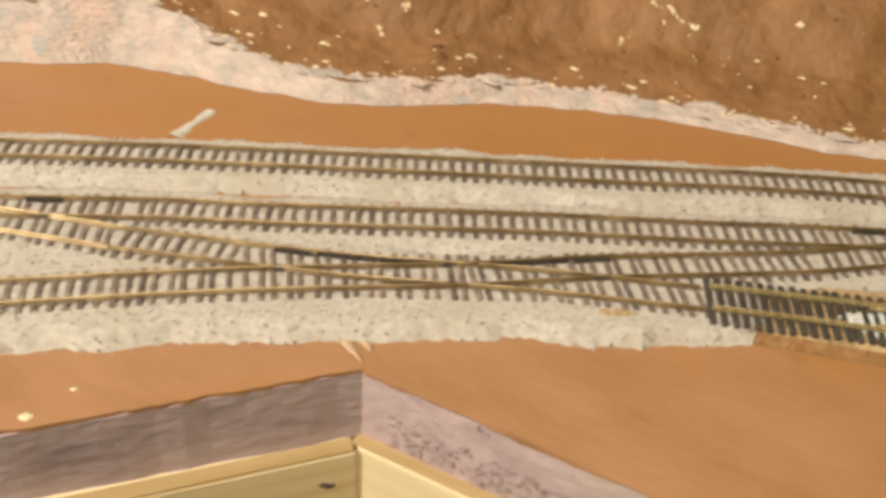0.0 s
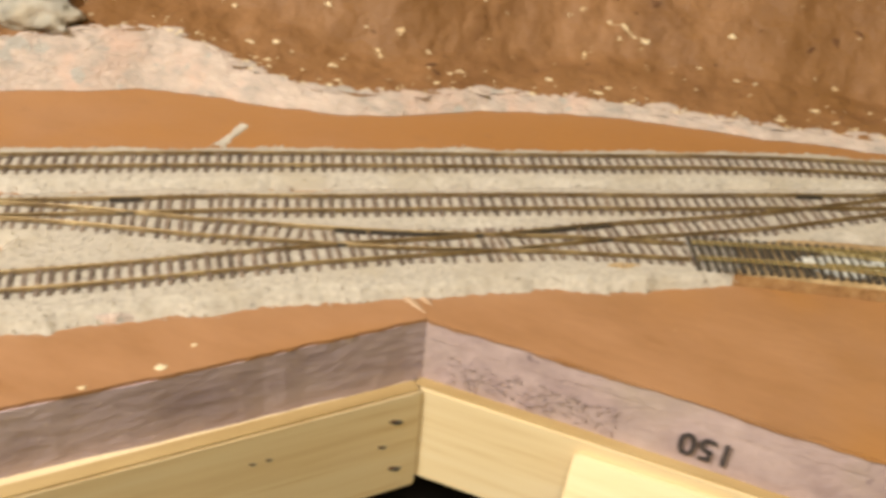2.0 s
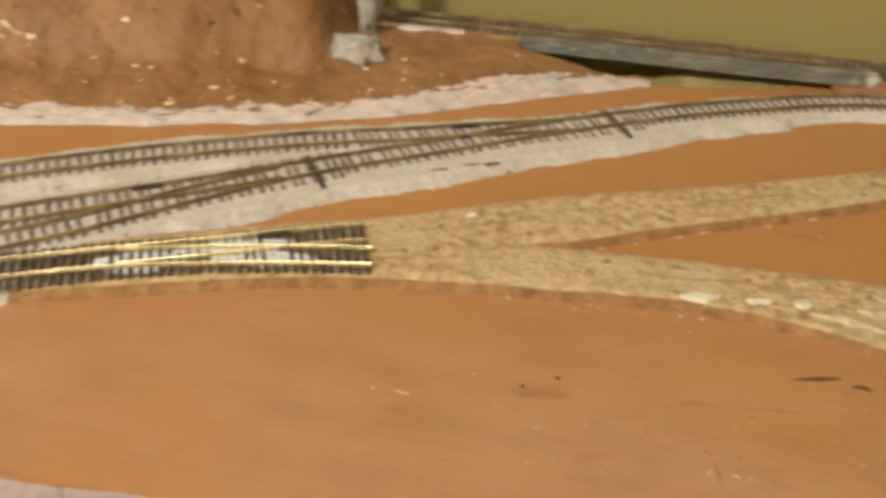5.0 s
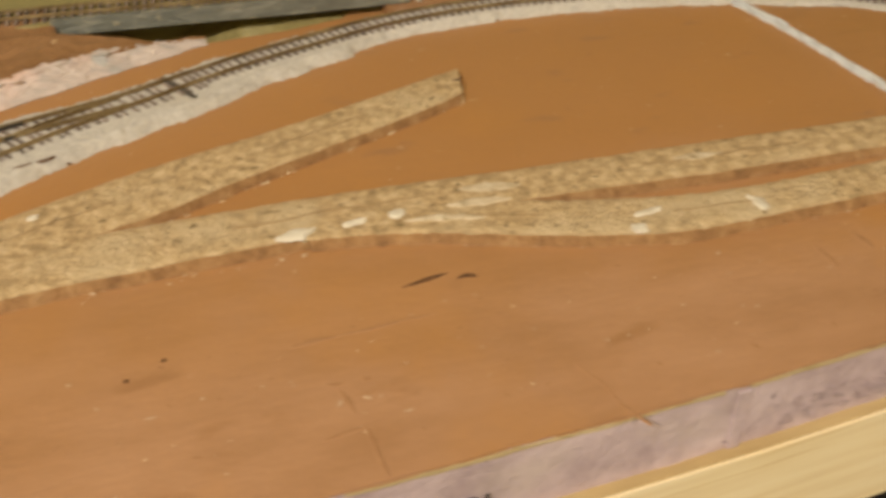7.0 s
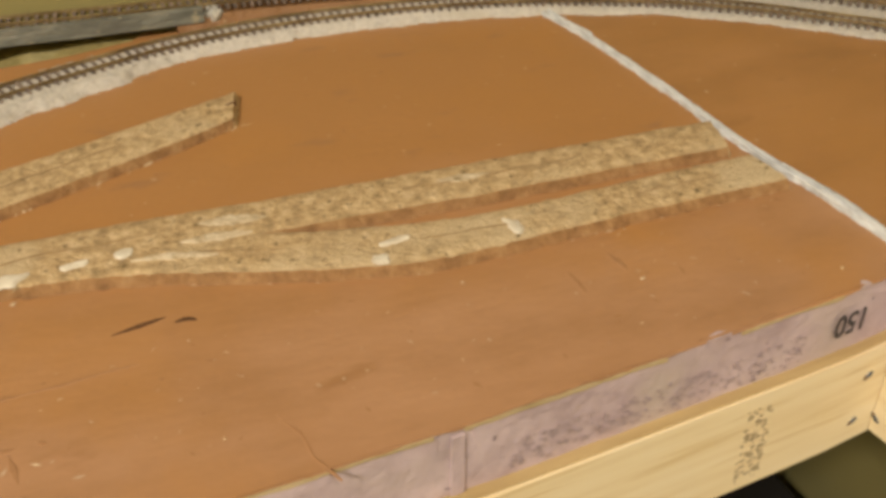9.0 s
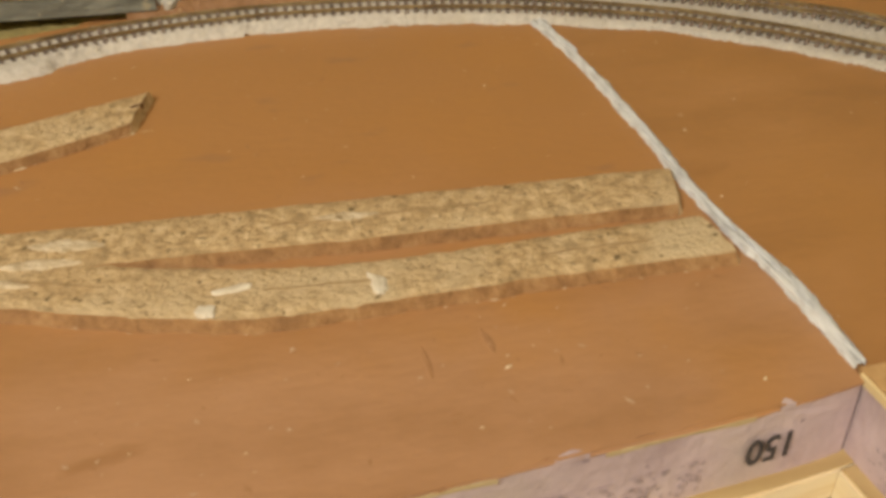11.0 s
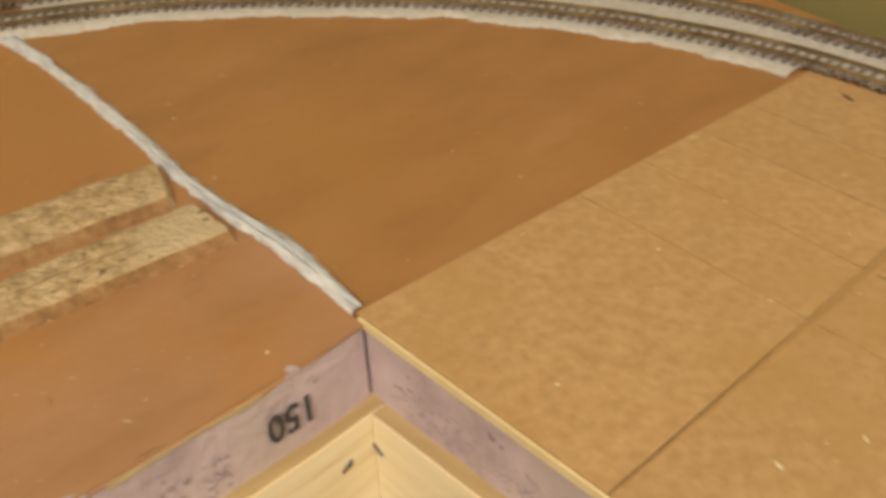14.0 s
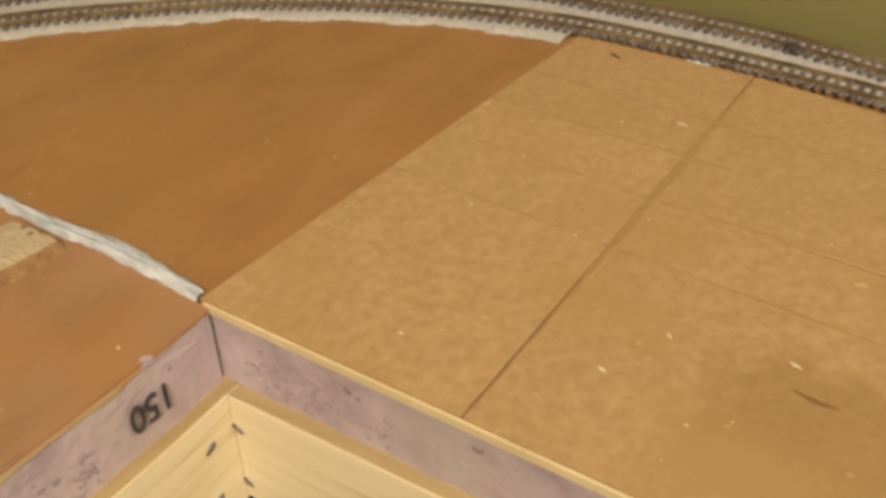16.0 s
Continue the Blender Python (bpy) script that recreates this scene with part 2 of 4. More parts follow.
def smooth_line(points, step=0.002):
    """A Catmull-Rom curve through the points, at even steps."""
    p = np.array(points, float)
    ext = np.vstack([2 * p[0] - p[1], p, 2 * p[-1] - p[-2]])
    out = []
    for i in range(1, len(ext) - 2):
        a, b, c, d = ext[i - 1], ext[i], ext[i + 1], ext[i + 2]
        for s in np.linspace(0, 1, 24, endpoint=False):
            out.append(0.5 * (2 * b + (c - a) * s + (2 * a - 5 * b + 4 * c - d) * s * s + (3 * b - a - 3 * c + d) * s ** 3))
    out.append(ext[-2])
    out = np.array(out)
    for _ in range(6):
        out[1:-1] = 0.25 * out[:-2] + 0.5 * out[1:-1] + 0.25 * out[2:]
    d = np.r_[0, np.cumsum(np.linalg.norm(np.diff(out[:, :2], axis=0), axis=1))]
    s = np.linspace(0, d[-1], max(3, round(d[-1] / step) + 1))
    return np.stack([np.interp(s, d, out[:, k]) for k in range(out.shape[1])], 1)


def normals_of(line):
    t = np.gradient(line[:, :2], axis=0)
    t /= np.linalg.norm(t, axis=1)[:, None]
    return t, np.stack([-t[:, 1], t[:, 0]], 1)


def offset(line, d):
    out = line.copy()
    out[:, :2] += normals_of(line)[1] * d
    return out


def sweep(name, line, profile):
    """A closed profile of (side, up) drawn along a line of (x, y, z)."""
    _, nn = normals_of(line)
    k = len(profile)
    verts, faces = [], []
    for p, n in zip(line, nn):
        for s, u in profile:
            verts.append((p[0] + n[0] * s, p[1] + n[1] * s, p[2] + u))
    for i in range(len(line) - 1):
        for j in range(k):
            a, b = i * k + j, i * k + (j + 1) % k
            faces.append((a, a + k, b + k, b))
    faces.append(tuple(range(k)))
    faces.append(tuple((len(line) - 1) * k + j for j in reversed(range(k))))
    return mesh_from(name, verts, faces)


# ---------------------------------------------------------------- plan
FOAM_T = 0.024            # insulation board, about one inch
BED, TIE_TOP, RAIL_TOP = 0.0038, 0.0047, 0.0061
HALF = 0.0047             # half of the rails' spacing


def back_wall(x):
    return 0.305 - 0.085 * (x - 0.18)


# ---------------------------------------------------------------- room
def room_wall(name, outline, z0, z1):
    return tagged(part(name, prism(outline, z0, z1), WALL), "olive green painted plain room wall", "wall", kind="structure")


RW = 0.772
room_wall("wall_north", [(-1.6, back_wall(-1.6)), (0.95, back_wall(0.95)), (0.95, back_wall(0.95) + 0.1), (-1.6, back_wall(-1.6) + 0.1)], -0.9, 1.5)
room_wall("wall_east", [(RW - 0.16, -1.7), (RW - 0.06, -1.7), (RW + 0.135, 0.23), (RW + 0.03, 0.244)], -0.9, 1.5)
room_wall("wall_south", [(-1.6, -1.8), (0.8, -1.8), (0.8, -1.7), (-1.6, -1.7)], -0.9, 1.5)
room_wall("wall_west", [(-1.7, -1.8), (-1.6, -1.8), (-1.6, 0.5), (-1.7, 0.5)], -0.9, 1.5)
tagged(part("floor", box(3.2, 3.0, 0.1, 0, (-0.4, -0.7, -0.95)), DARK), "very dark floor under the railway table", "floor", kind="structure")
tagged(part("ceiling", box(3.2, 3.0, 0.1, 0, (-0.4, -0.7, 1.55)), CEILING), "plain white ceiling", "ceiling", kind="structure")


def ceiling_lamp(x, y, size, watts):
    lamp = thing("ceiling_lamp", "flat lit ceiling lamp with a pale rim", "lamp", (x, y, 1.5), "ceiling lamps")
    part("rim", box(size + 0.04, size + 0.04, 0.03, 0.004, (0, 0, -0.015)), CEILING, lamp)
    part("diffuser", box(size, size, 0.012, 0.003, (0, 0, -0.034)), LAMP_GLASS, lamp, "glowing warm diffuser")
    light = bpy.data.lights.new("ceiling_light", "AREA")
    light.shape, light.size, light.energy, light.color = "SQUARE", size, watts, (1.0, 0.925, 0.80)
    ob = new("ceiling_light", light)
    ob.location = (x, y, 1.45)


ceiling_lamp(-0.90, -1.05, 0.24, 56.5)
ceiling_lamp(0.36, -1.20, 0.24, 13.5)


# ---------------------------------------------------------------- foam boards, paint, timber
def ragged(points, step, amount, seed):
    """The open line through the points, with an uneven edge."""
    out = []
    for (x0, y0), (x1, y1) in zip(points, points[1:]):
        n = max(1, int(math.hypot(x1 - x0, y1 - y0) / step))
        for i in range(n):
            s = i / n
            x, y = x0 + (x1 - x0) * s, y0 + (y1 - y0) * s
            w = amount * noise.noise((x * 90 + seed, y * 90, seed)) + 0.5 * amount * noise.noise((x * 330, y * 330, seed))
            dx, dy = (y1 - y0), -(x1 - x0)
            d = math.hypot(dx, dy)
            out.append((x + dx / d * w, y + dy / d * w))
    out.append(points[-1])
    return out


def foam_board(name, front, back, label, top=0.0, seed=1, mat=FOAM):
    """front: the line of visible edge, back: the rest of the outline."""
    board = thing(name, label, "foam board")
    part("foam_core", prism(ragged(front, 0.006, 0.0005, seed + 5) + back, -FOAM_T, top - 0.0012), mat, board)
    return board


LEFT = [(-0.40, -0.392), (-0.088, -0.0835), (-0.055, -0.0530), (0.0, 0.0)]
left = foam_board("foam_board", LEFT, [(0.0, 0.300), (-0.60, 0.33), (-0.60, -0.40)], "mauve foam board with a rasped edge and a brown painted top", seed=1, mat=FOAM_CUT)
part("painted_top", prism(ragged(LEFT, 0.003, 0.0011, 2) + [(0.0, 0.300), (-0.60, 0.33), (-0.60, -0.40)], -0.0012, 0.0), BROWN, left, "tan brown painted surface")
MID = [(0.0, 0.0), (0.54, 0.0)]
NOTCH = [(0.54, 0.30), (0.40, 0.30), (0.375, 0.288), (0.357, 0.264), (0.33, 0.258), (0.295, 0.2555), (0.262, 0.254), (0.235, 0.262), (0.22, 0.295), (0.0, 0.300)]
mid = foam_board("foam_board", MID, NOTCH, "mauve foam board with a brown painted top and a stamped edge", seed=11)
part("painted_top", prism(ragged(MID, 0.003, 0.0010, 12) + NOTCH, -0.0012, 0.0), BROWN, mid, "tan brown painted surface")
RIGHT = [(0.541, 0.0), (0.5475, -0.10), (0.578, -0.52)]
rb = [(0.580, -0.52), (0.660, -0.55), (RW - 0.012, 0.0), (RW + 0.015, 0.235), (0.541, 0.30)]
right = foam_board("foam_board", RIGHT, rb[1:], "mauve foam board carrying hardboard and brown paint", top=-0.0006, seed=21)
part("painted_top", prism([(0.541, 0.003), (0.70, 0.003), (0.7222, 0.003), (0.7222, -0.06), (0.7190, -0.11), (0.712, -0.15), (0.655, -0.35), (0.70, -0.35), (RW - 0.011, 0.0), (RW + 0.014, 0.234), (0.541, 0.30)], -0.0012, 0.0), BROWN_EAST, right, "orange brown painted surface")


def in_steps(bm, length, step=0.02):
    """Cuts a long bar across, so that it can be bowed."""
    for k in range(1, int(length / step)):
        bmesh.ops.bisect_plane(bm, geom=bm.verts[:] + bm.edges[:] + bm.faces[:], plane_co=(k * step, 0, 0), plane_no=(1, 0, 0))
    return bm


def plank(length, height, thick, label, at, turn, tilt_cut=0.0):
    """A pine plank whose visible face is its -y side, from x = 0 on."""
    ob = thing("timber_plank", label, "timber", at, "bench frame")
    ob.rotation_euler = (0, 0, radians(turn))
    bm = bmesh.new()
    bmesh.ops.create_cube(bm, size=1)
    for v in bm.verts:
        v.co = Vector(((v.co.x + 0.5) * length, (v.co.y + 0.5) * thick, (v.co.z - 0.5) * height))
        if v.co.x < 1e-6 and v.co.z < -height * 0.5:
            v.co.x -= tilt_cut
    bmesh.ops.bevel(bm, geom=bm.edges[:], offset=0.0009, segments=2, affect="EDGES")
    part("board", in_steps(bm, length), PINE, ob)
    if thick > 0.01:
        part("sawn_top", in_steps(box(length - 0.002, 0.0046, 0.0005, 0.0001, (length / 2, 0.0026, 0.0002)), length), PINE_TOP_SHADED, ob, "sawn top edge, coloured darker for its shade")
    return ob


PZ, PH = -FOAM_T, 0.0385
front_plank = plank(0.546, 0.0395, 0.019, "pale pine frame board under the foam edge", (-0.002, -0.0040, PZ), 0)
left_plank = plank(0.55, 0.0425, 0.019, "pale pine frame board with screw holes", (-0.55 * 0.7071 + 0.002, -0.55 * 0.7071 - 0.0050, PZ), 45)
right_plank = plank(0.50, PH, 0.019, "pale pine frame board beneath the hardboard", (0.5368, -0.0040, PZ), -90 + 4.29)
cleat = plank(0.17, 0.036, 0.004, "bright pale plank fixed before the frame board", (0.052, -0.0045, PZ - 0.0036), 0, 0.0)
cleat.rotation_euler = (radians(-34), 0, 0)


# ---------------------------------------------------------------- hill and bank
LOW = np.array([(-0.60, -0.16), (-0.30, 0.01), (-0.212, 0.068), (-0.183, 0.083), (-0.165, 0.096), (-0.141, 0.102), (-0.116, 0.105), (-0.081, 0.113), (-0.060, 0.123), (-0.030, 0.145),
                (0.004, 0.160), (0.039, 0.171), (0.063, 0.174), (0.087, 0.177), (0.11, 0.184), (0.144, 0.190), (0.178, 0.201), (0.213, 0.217), (0.237, 0.228), (0.262, 0.240), (0.295, 0.254)])
RISE = np.array([(-0.60, 0.011), (-0.26, 0.012), (-0.215, 0.017), (-0.19, 0.021), (-0.16, 0.020), (-0.13, 0.012), (-0.10, 0.007), (-0.03, 0.006), (0.05, 0.0035), (0.15, 0.0035), (0.20, 0.006), (0.235, 0.008), (0.26, 0.006), (0.295, 0.001)])


def hill_height(x, d):
    """Height of the hill at x, d metres behind the bank's upper edge."""
    top = np.interp(x, RISE[:, 0], RISE[:, 1])
    big = top + 0.20 * min(d, 0.05) + 1.0 * max(0, d - 0.035) + 1.2 * max(0, d - 0.06)
    flat = top + (0.0088 - top) * min(1, d / 0.05)
    k = min(1, max(0, (x - 0.135) / 0.022))
    k = k * k * (3 - 2 * k)
    lump = 0.0042 * noise.fractal((x * 26, d * 26, 3.1 + big * 24), 1.0, 2.0, 6) + 0.0012 * noise.fractal((x * 130, d * 110, 7.1 + big * 90), 1.0, 2.0, 4)
    return max(big * (1 - k) + flat * k + lump * min(1, d / 0.02) * (1 - 0.6 * k), 0.001)


def build_hill():
    hill = thing("plaster_hill", "brown painted plaster hillside with a scraped white foot", "hill")
    xs = np.arange(-0.60, 0.2951, 0.003)
    bank, slope = [], []
    NB, NS = 8, 46
    for x in xs:
        low = float(np.interp(x, LOW[:, 0], LOW[:, 1])) + 0.0012 * noise.noise((x * 120, 0, 0)) + 0.002 * noise.noise((x * 35, 4, 0))
        top = float(np.interp(x, RISE[:, 0], RISE[:, 1])) * (1 + 0.25 * noise.noise((x * 60, 7, 0)))
        run = 0.75 * top + 0.003
        for i in range(NB):
            s = i / (NB - 1)
            w = math.sin(s * math.pi)
            bank.append((x, low + run * s + 0.0012 * w * noise.noise((x * 150, s * 4, 5)), 0.0002 + top * s + 0.0016 * w * noise.noise((x * 130, s * 4, 9))))
        end = max(back_wall(x) - 0.004, low + run + 0.01)
        if x > 0.234:
            end = min(end, max(low + run + 0.003, 0.266 - (x - 0.234) * 0.35))
        for i in range(NS):
            s = (i / (NS - 1)) ** 1.25
            d = (end - low - run) * s
            z = hill_height(x, d) if i else 0.0002 + top
            slope.append((x, low + run + d, z))
    nb = len(xs)

    def faces(n):
        return [(i * n + j, (i + 1) * n + j, (i + 1) * n + j + 1, i * n + j + 1) for i in range(nb - 1) for j in range(n - 1)]
    part_mesh("bank", mesh_from("bank", bank, faces(NB)), BANK, hill, "scraped white and pink plaster foot", True)
    part_mesh("slope", mesh_from("slope", slope, faces(NS)), SLOPE, hill, "brown painted slope with cream flecks", True)
    return hill


build_hill()


# ---------------------------------------------------------------- tracks
A = [(-0.42, -0.130), (-0.30, -0.063), (-0.232, -0.024), (-0.166, 0.014), (-0.098, 0.051), (-0.024, 0.0885), (0.0285, 0.1145), (0.065, 0.133), (0.105, 0.151), (0.148, 0.167), (0.170, 0.174)]
A_END = [(0.170, 0.174), (0.193, 0.180), (0.215, 0.187), (0.237, 0.1935), (0.255, 0.199), (0.284, 0.212)]
BE = [(0.170, 0.1535), (0.194, 0.166), (0.215, 0.177), (0.237, 0.189), (0.284, 0.212)]
B_IN = [(-0.30, -0.103), (-0.175, -0.028)]
B = [(-0.175, -0.028), (-0.140, -0.008), (-0.112, 0.0075), (-0.083, 0.024)]
C = [(-0.175, -0.028), (-0.150, -0.015), (-0.127, -0.006), (-0.101, 0.002), (-0.083, 0.007)]
B_MID = [(-0.083, 0.024), (-0.048, 0.0415), (-0.013, 0.060), (0.023, 0.0785), (0.061, 0.097), (0.090, 0.112)]
C_MID = [(-0.083, 0.007), (-0.066, 0.013), (-0.050, 0.0185)]
D_IN = [(-0.30, -0.165), (-0.20, -0.099), (-0.160, -0.0715), (-0.118, -0.0435), (-0.092, -0.026), (-0.065, -0.0065)]
X_D = [(0.009, 0.042), (-0.036, 0.0135), (-0.065, -0.0065)]
X_C = [(0.009, 0.042), (-0.020, 0.0295), (-0.050, 0.0185)]
X_E = [(0.009, 0.042), (0.036, 0.0615), (0.051, 0.0715), (0.066, 0.081)]
X_F = [(0.009, 0.042), (0.030, 0.051), (0.053, 0.0595), (0.069, 0.0655)]
E_MID = [(0.066, 0.081), (0.080, 0.090), (0.094, 0.0995)]
T2_B = [(0.170, 0.1535), (0.130, 0.132), (0.090, 0.112)]
T2_E = [(0.170, 0.1535), (0.145, 0.138), (0.120, 0.1195), (0.094, 0.0995)]
L_UP = [(0.071, 0.0665), (0.110, 0.0805), (0.140, 0.091), (0.172, 0.1025), (0.187, 0.107)]
L_LOW = [(0.071, 0.0665), (0.110, 0.0795), (0.145, 0.087), (0.174, 0.0915), (0.192, 0.0935)]
S = [(0.284, 0.212), (0.306, 0.2215), (0.336, 0.232), (0.366, 0.2415), (0.393, 0.246), (0.419, 0.248), (0.446, 0.247), (0.49, 0.2415), (0.537, 0.2305), (0.5875, 0.2095), (0.6172, 0.1883),
     (0.6327, 0.1748), (0.6466, 0.1605), (0.674, 0.1313), (0.692, 0.104), (0.7055, 0.079), (0.7152, 0.0546), (0.7220, 0.0345), (0.7268, 0.015), (0.7290, -0.001), (0.7303, -0.0155), (0.7310, -0.030),
     (0.7314, -0.049), (0.7315, -0.065), (0.7313, -0.088), (0.7305, -0.105), (0.728, -0.14), (0.722, -0.19), (0.708, -0.26)]
U = [(0.10, 0.2955, 0.0065), (0.175, 0.289, 0.0065), (0.28, 0.281, 0.0065), (0.366, 0.273, 0.0055), (0.43, 0.2725, 0.003), (0.50, 0.263, 0.001), (0.57, 0.243, 0), (0.61, 0.2235, 0), (0.6542, 0.1931, 0), (0.6692, 0.1775, 0), (0.692, 0.152, 0), (0.7205, 0.1085, 0),
     (0.737, 0.071, 0), (0.7462, 0.040, 0), (0.7500, 0.010, 0), (0.7520, -0.010, 0), (0.7533, -0.024, 0), (0.7540, -0.040, 0), (0.7538, -0.055, 0), (0.7528, -0.070, 0), (0.7512, -0.085, 0), (0.7475, -0.105, 0), (0.735, -0.16, 0), (0.72, -0.21, 0)]
PITCH = 0.0038


def settled(points, fall):
    """Towards the east the track lies lower."""
    return [(p[0], p[1], (p[2] if len(p) > 2 else 0) - fall * min(1, max(0, (p[0] - 0.48) / 0.12))) for p in points]


S, U = settled(S, 0.0018), settled(U, 0.0015)
CANT = 0.0010             # the outer rail of the east curve lies lower by this
RAIL_PROFILE = [(-0.0005, 0), (0.0005, 0), (0.0005, 0.0002), (0.0002, 0.0004), (0.0002, 0.0009), (0.00034, 0.0010), (0.00034, 0.00118), (0.00012, 0.0014), (-0.00012, 0.0014), (-0.00034, 0.00118), (-0.00034, 0.0010), (-0.0002, 0.0009), (-0.0002, 0.0004), (-0.0005, 0.0002)]


CHECK_PROFILE = [(-0.00024, -0.0002), (0.00024, -0.0002), (0.00024, 0.0010), (-0.00024, 0.0010)]


def tie_mesh(length):
    bm = box(0.0017, length, 0.0016, 0.0003)
    for s in (-1, 1):
        if length < 0.02:
            other = box(0.0015, 0.0026, 0.0005, 0, (0, s * HALF, 0.0009))
            me = bpy.data.meshes.new("chair")
            other.to_mesh(me)
            other.free()
            bm.from_mesh(me)
            bpy.data.meshes.remove(me)
    me = bpy.data.meshes.new("sleeper")
    bm.to_mesh(me)
    bm.free()
    return me


TIE = tie_mesh(0.0155)
TIE.materials.append(SLEEPER)
TIE_BLACK = tie_mesh(0.0155)
TIE_BLACK.materials.append(SLEEPER_BLACK)
long_ties = {}


def long_tie(length, mat):
    key = (round(length * 1000), mat.name)
    if key not in long_ties:
        long_ties[key] = tie_mesh(max(0.0201, key[0] / 1000))
        long_ties[key].materials.append(mat)
    return long_ties[key]


def with_z(points, z):
    return [(*p[:2], (p[2] if len(p) > 2 else 0) + z) for p in points]


def lay_tie(parent, me, x, y, z, angle, lean=0.0):
    ob = new("sleeper", me)
    ob.parent = parent
    ob.location = (x, y, z + 0.0004 * (random.random() - 0.7))
    ob.rotation_euler = (lean, 0, angle + 0.05 * (random.random() - 0.5))


def plain_track(points, label, rail=RAIL, tie=TIE, z=0.0, cant=False):
    track = thing("railway_track", label, "railway track", group="track sections")
    line = smooth_line(with_z(points, z), 0.0021)
    lean = np.interp(line[:, 0], [0.54, 0.66], [0, CANT]) if cant else np.zeros(len(line))
    for s in (-1, 1):
        one = offset(line, s * HALF) + np.array([0, 0, TIE_TOP])
        one[:, 2] -= lean if s == 1 else 0
        part_mesh("rail", sweep("rail", one, RAIL_PROFILE), rail, track, "worn brass-coloured rail")
    fine = smooth_line(with_z(points, z), 0.0003)
    count = max(1, round(len(fine) * 0.0003 / PITCH))
    for p in fine[[int((k + 0.5) * len(fine) / count) for k in range(count)]]:
        i = int(np.argmin(np.hypot(line[:, 0] - p[0], line[:, 1] - p[1])))
        t, _ = normals_of(line)
        lay_tie(track, tie, p[0], p[1], p[2] + TIE_TOP - 0.0008 - lean[i] * 0.5, math.atan2(t[i, 1], t[i, 0]), math.atan2(-lean[i], 2 * HALF))
    return track


def turnout(main, branch, label, rail=RAIL, tie_mat=SLEEPER, z=0.0, throwbar=True, blades=False, pitch=PITCH):
    """Two routes that leave one end together."""
    sw = thing("railway_turnout", label, "railway turnout", group="turnouts")
    a, b = smooth_line(with_z(main, z), 0.0015), smooth_line(with_z(branch, z), 0.0015)
    n = min(len(a), len(b))
    side = np.sign(np.sum(normals_of(a)[1][n - 1] * (b[n - 1, :2] - a[n - 1, :2])))   # +1: branch to the left
    up = np.array([0, 0, TIE_TOP])
    part_mesh("stock_rail", sweep("stock_rail", offset(a, -side * HALF) + up, RAIL_PROFILE), rail, sw, "worn brass-coloured rail")
    part_mesh("stock_rail", sweep("stock_rail", offset(b, side * HALF) + up, RAIL_PROFILE), rail, sw, "worn brass-coloured rail")
    gap = np.array([np.min(np.hypot(a[:, 0] - p[0], a[:, 1] - p[1])) for p in b])
    k = int(np.argmax(gap > 0.0016))
    part_mesh("switch_rail", sweep("switch_rail", offset(a, side * HALF)[max(k - 4, 2):] + up, RAIL_PROFILE), rail, sw, "worn brass-coloured rail")
    part_mesh("switch_rail", sweep("switch_rail", offset(b, -side * HALF)[max(k - 4, 2):] + up, RAIL_PROFILE), rail, sw, "worn brass-coloured rail")
    # check rails opposite the crossing
    f = int(np.argmax(gap > 0.0085)) or n - 8
    far = (a, -side) if offset(a, -side * HALF)[min(f, len(a) - 1), 1] > offset(b, side * HALF)[min(f, len(b) - 1), 1] else (b, side)
    for line, s in (far,):
        lo, hi = max(0, f - 4), min(len(line), f + 4)
        if hi - lo > 4:
            part_mesh("check_rail", sweep("check_rail", offset(line, s * (HALF - 0.0013))[lo:hi] + up, CHECK_PROFILE), SLEEPER_BLACK, sw, "black plastic check rail")
        # black strips stand in for the shadow in the gaps beside the blades
        if blades:
            part_mesh("blade_shoe", sweep("blade_shoe", offset(line, s * (HALF - 0.0010))[3:max(f - 4, 8)] + up, CHECK_PROFILE), SLEEPER_BLACK, sw, "dark strip standing for the shadow in the blade's gap")
            other = (b, side) if line is a else (a, -side)
            part_mesh("blade_shoe", sweep("blade_shoe", offset(other[0], other[1] * (HALF - 0.0010))[2:max(f // 2, 8)] + up, CHECK_PROFILE), SLEEPER_BLACK, sw, "dark strip standing for the shadow in the blade's gap")
    # crossing nose
    fi = min(f, len(a) - 1)
    q = 0.5 * (offset(a, side * HALF)[fi] + offset(b, -side * HALF)[min(f, len(b) - 1)])
    t, nn = normals_of(a)
    ang = math.atan2(t[fi, 1], t[fi, 0])
    part("crossing", box(0.0060, 0.0014, 0.0011, 0.0003, (q[0], q[1], q[2] + TIE_TOP + 0.0004), math.degrees(ang)), SLEEPER_BLACK, sw, "black plastic crossing block")
    count = round(len(a) * 0.0015 / pitch)
    for s in [(k + 0.5) * len(a) * 0.0015 / count for k in range(count)]:
        i = min(int(s / 0.0015), len(a) - 1)
        j = int(np.argmin(np.hypot(b[:, 0] - a[i, 0], b[:, 1] - a[i, 1])))
        g = float(np.hypot(*(b[j, :2] - a[i, :2])))
        ang = math.atan2(t[i, 1], t[i, 0])
        if g < 0.0165 and j < len(b) - 1:
            c = 0.5 * (a[i] + b[j])
            lay_tie(sw, long_tie(0.0155 + g, tie_mat), c[0], c[1], c[2] + TIE_TOP - 0.0008, ang)
        else:
            lay_tie(sw, TIE if tie_mat is SLEEPER else TIE_BLACK, a[i, 0], a[i, 1], a[i, 2] + TIE_TOP - 0.0008, ang)
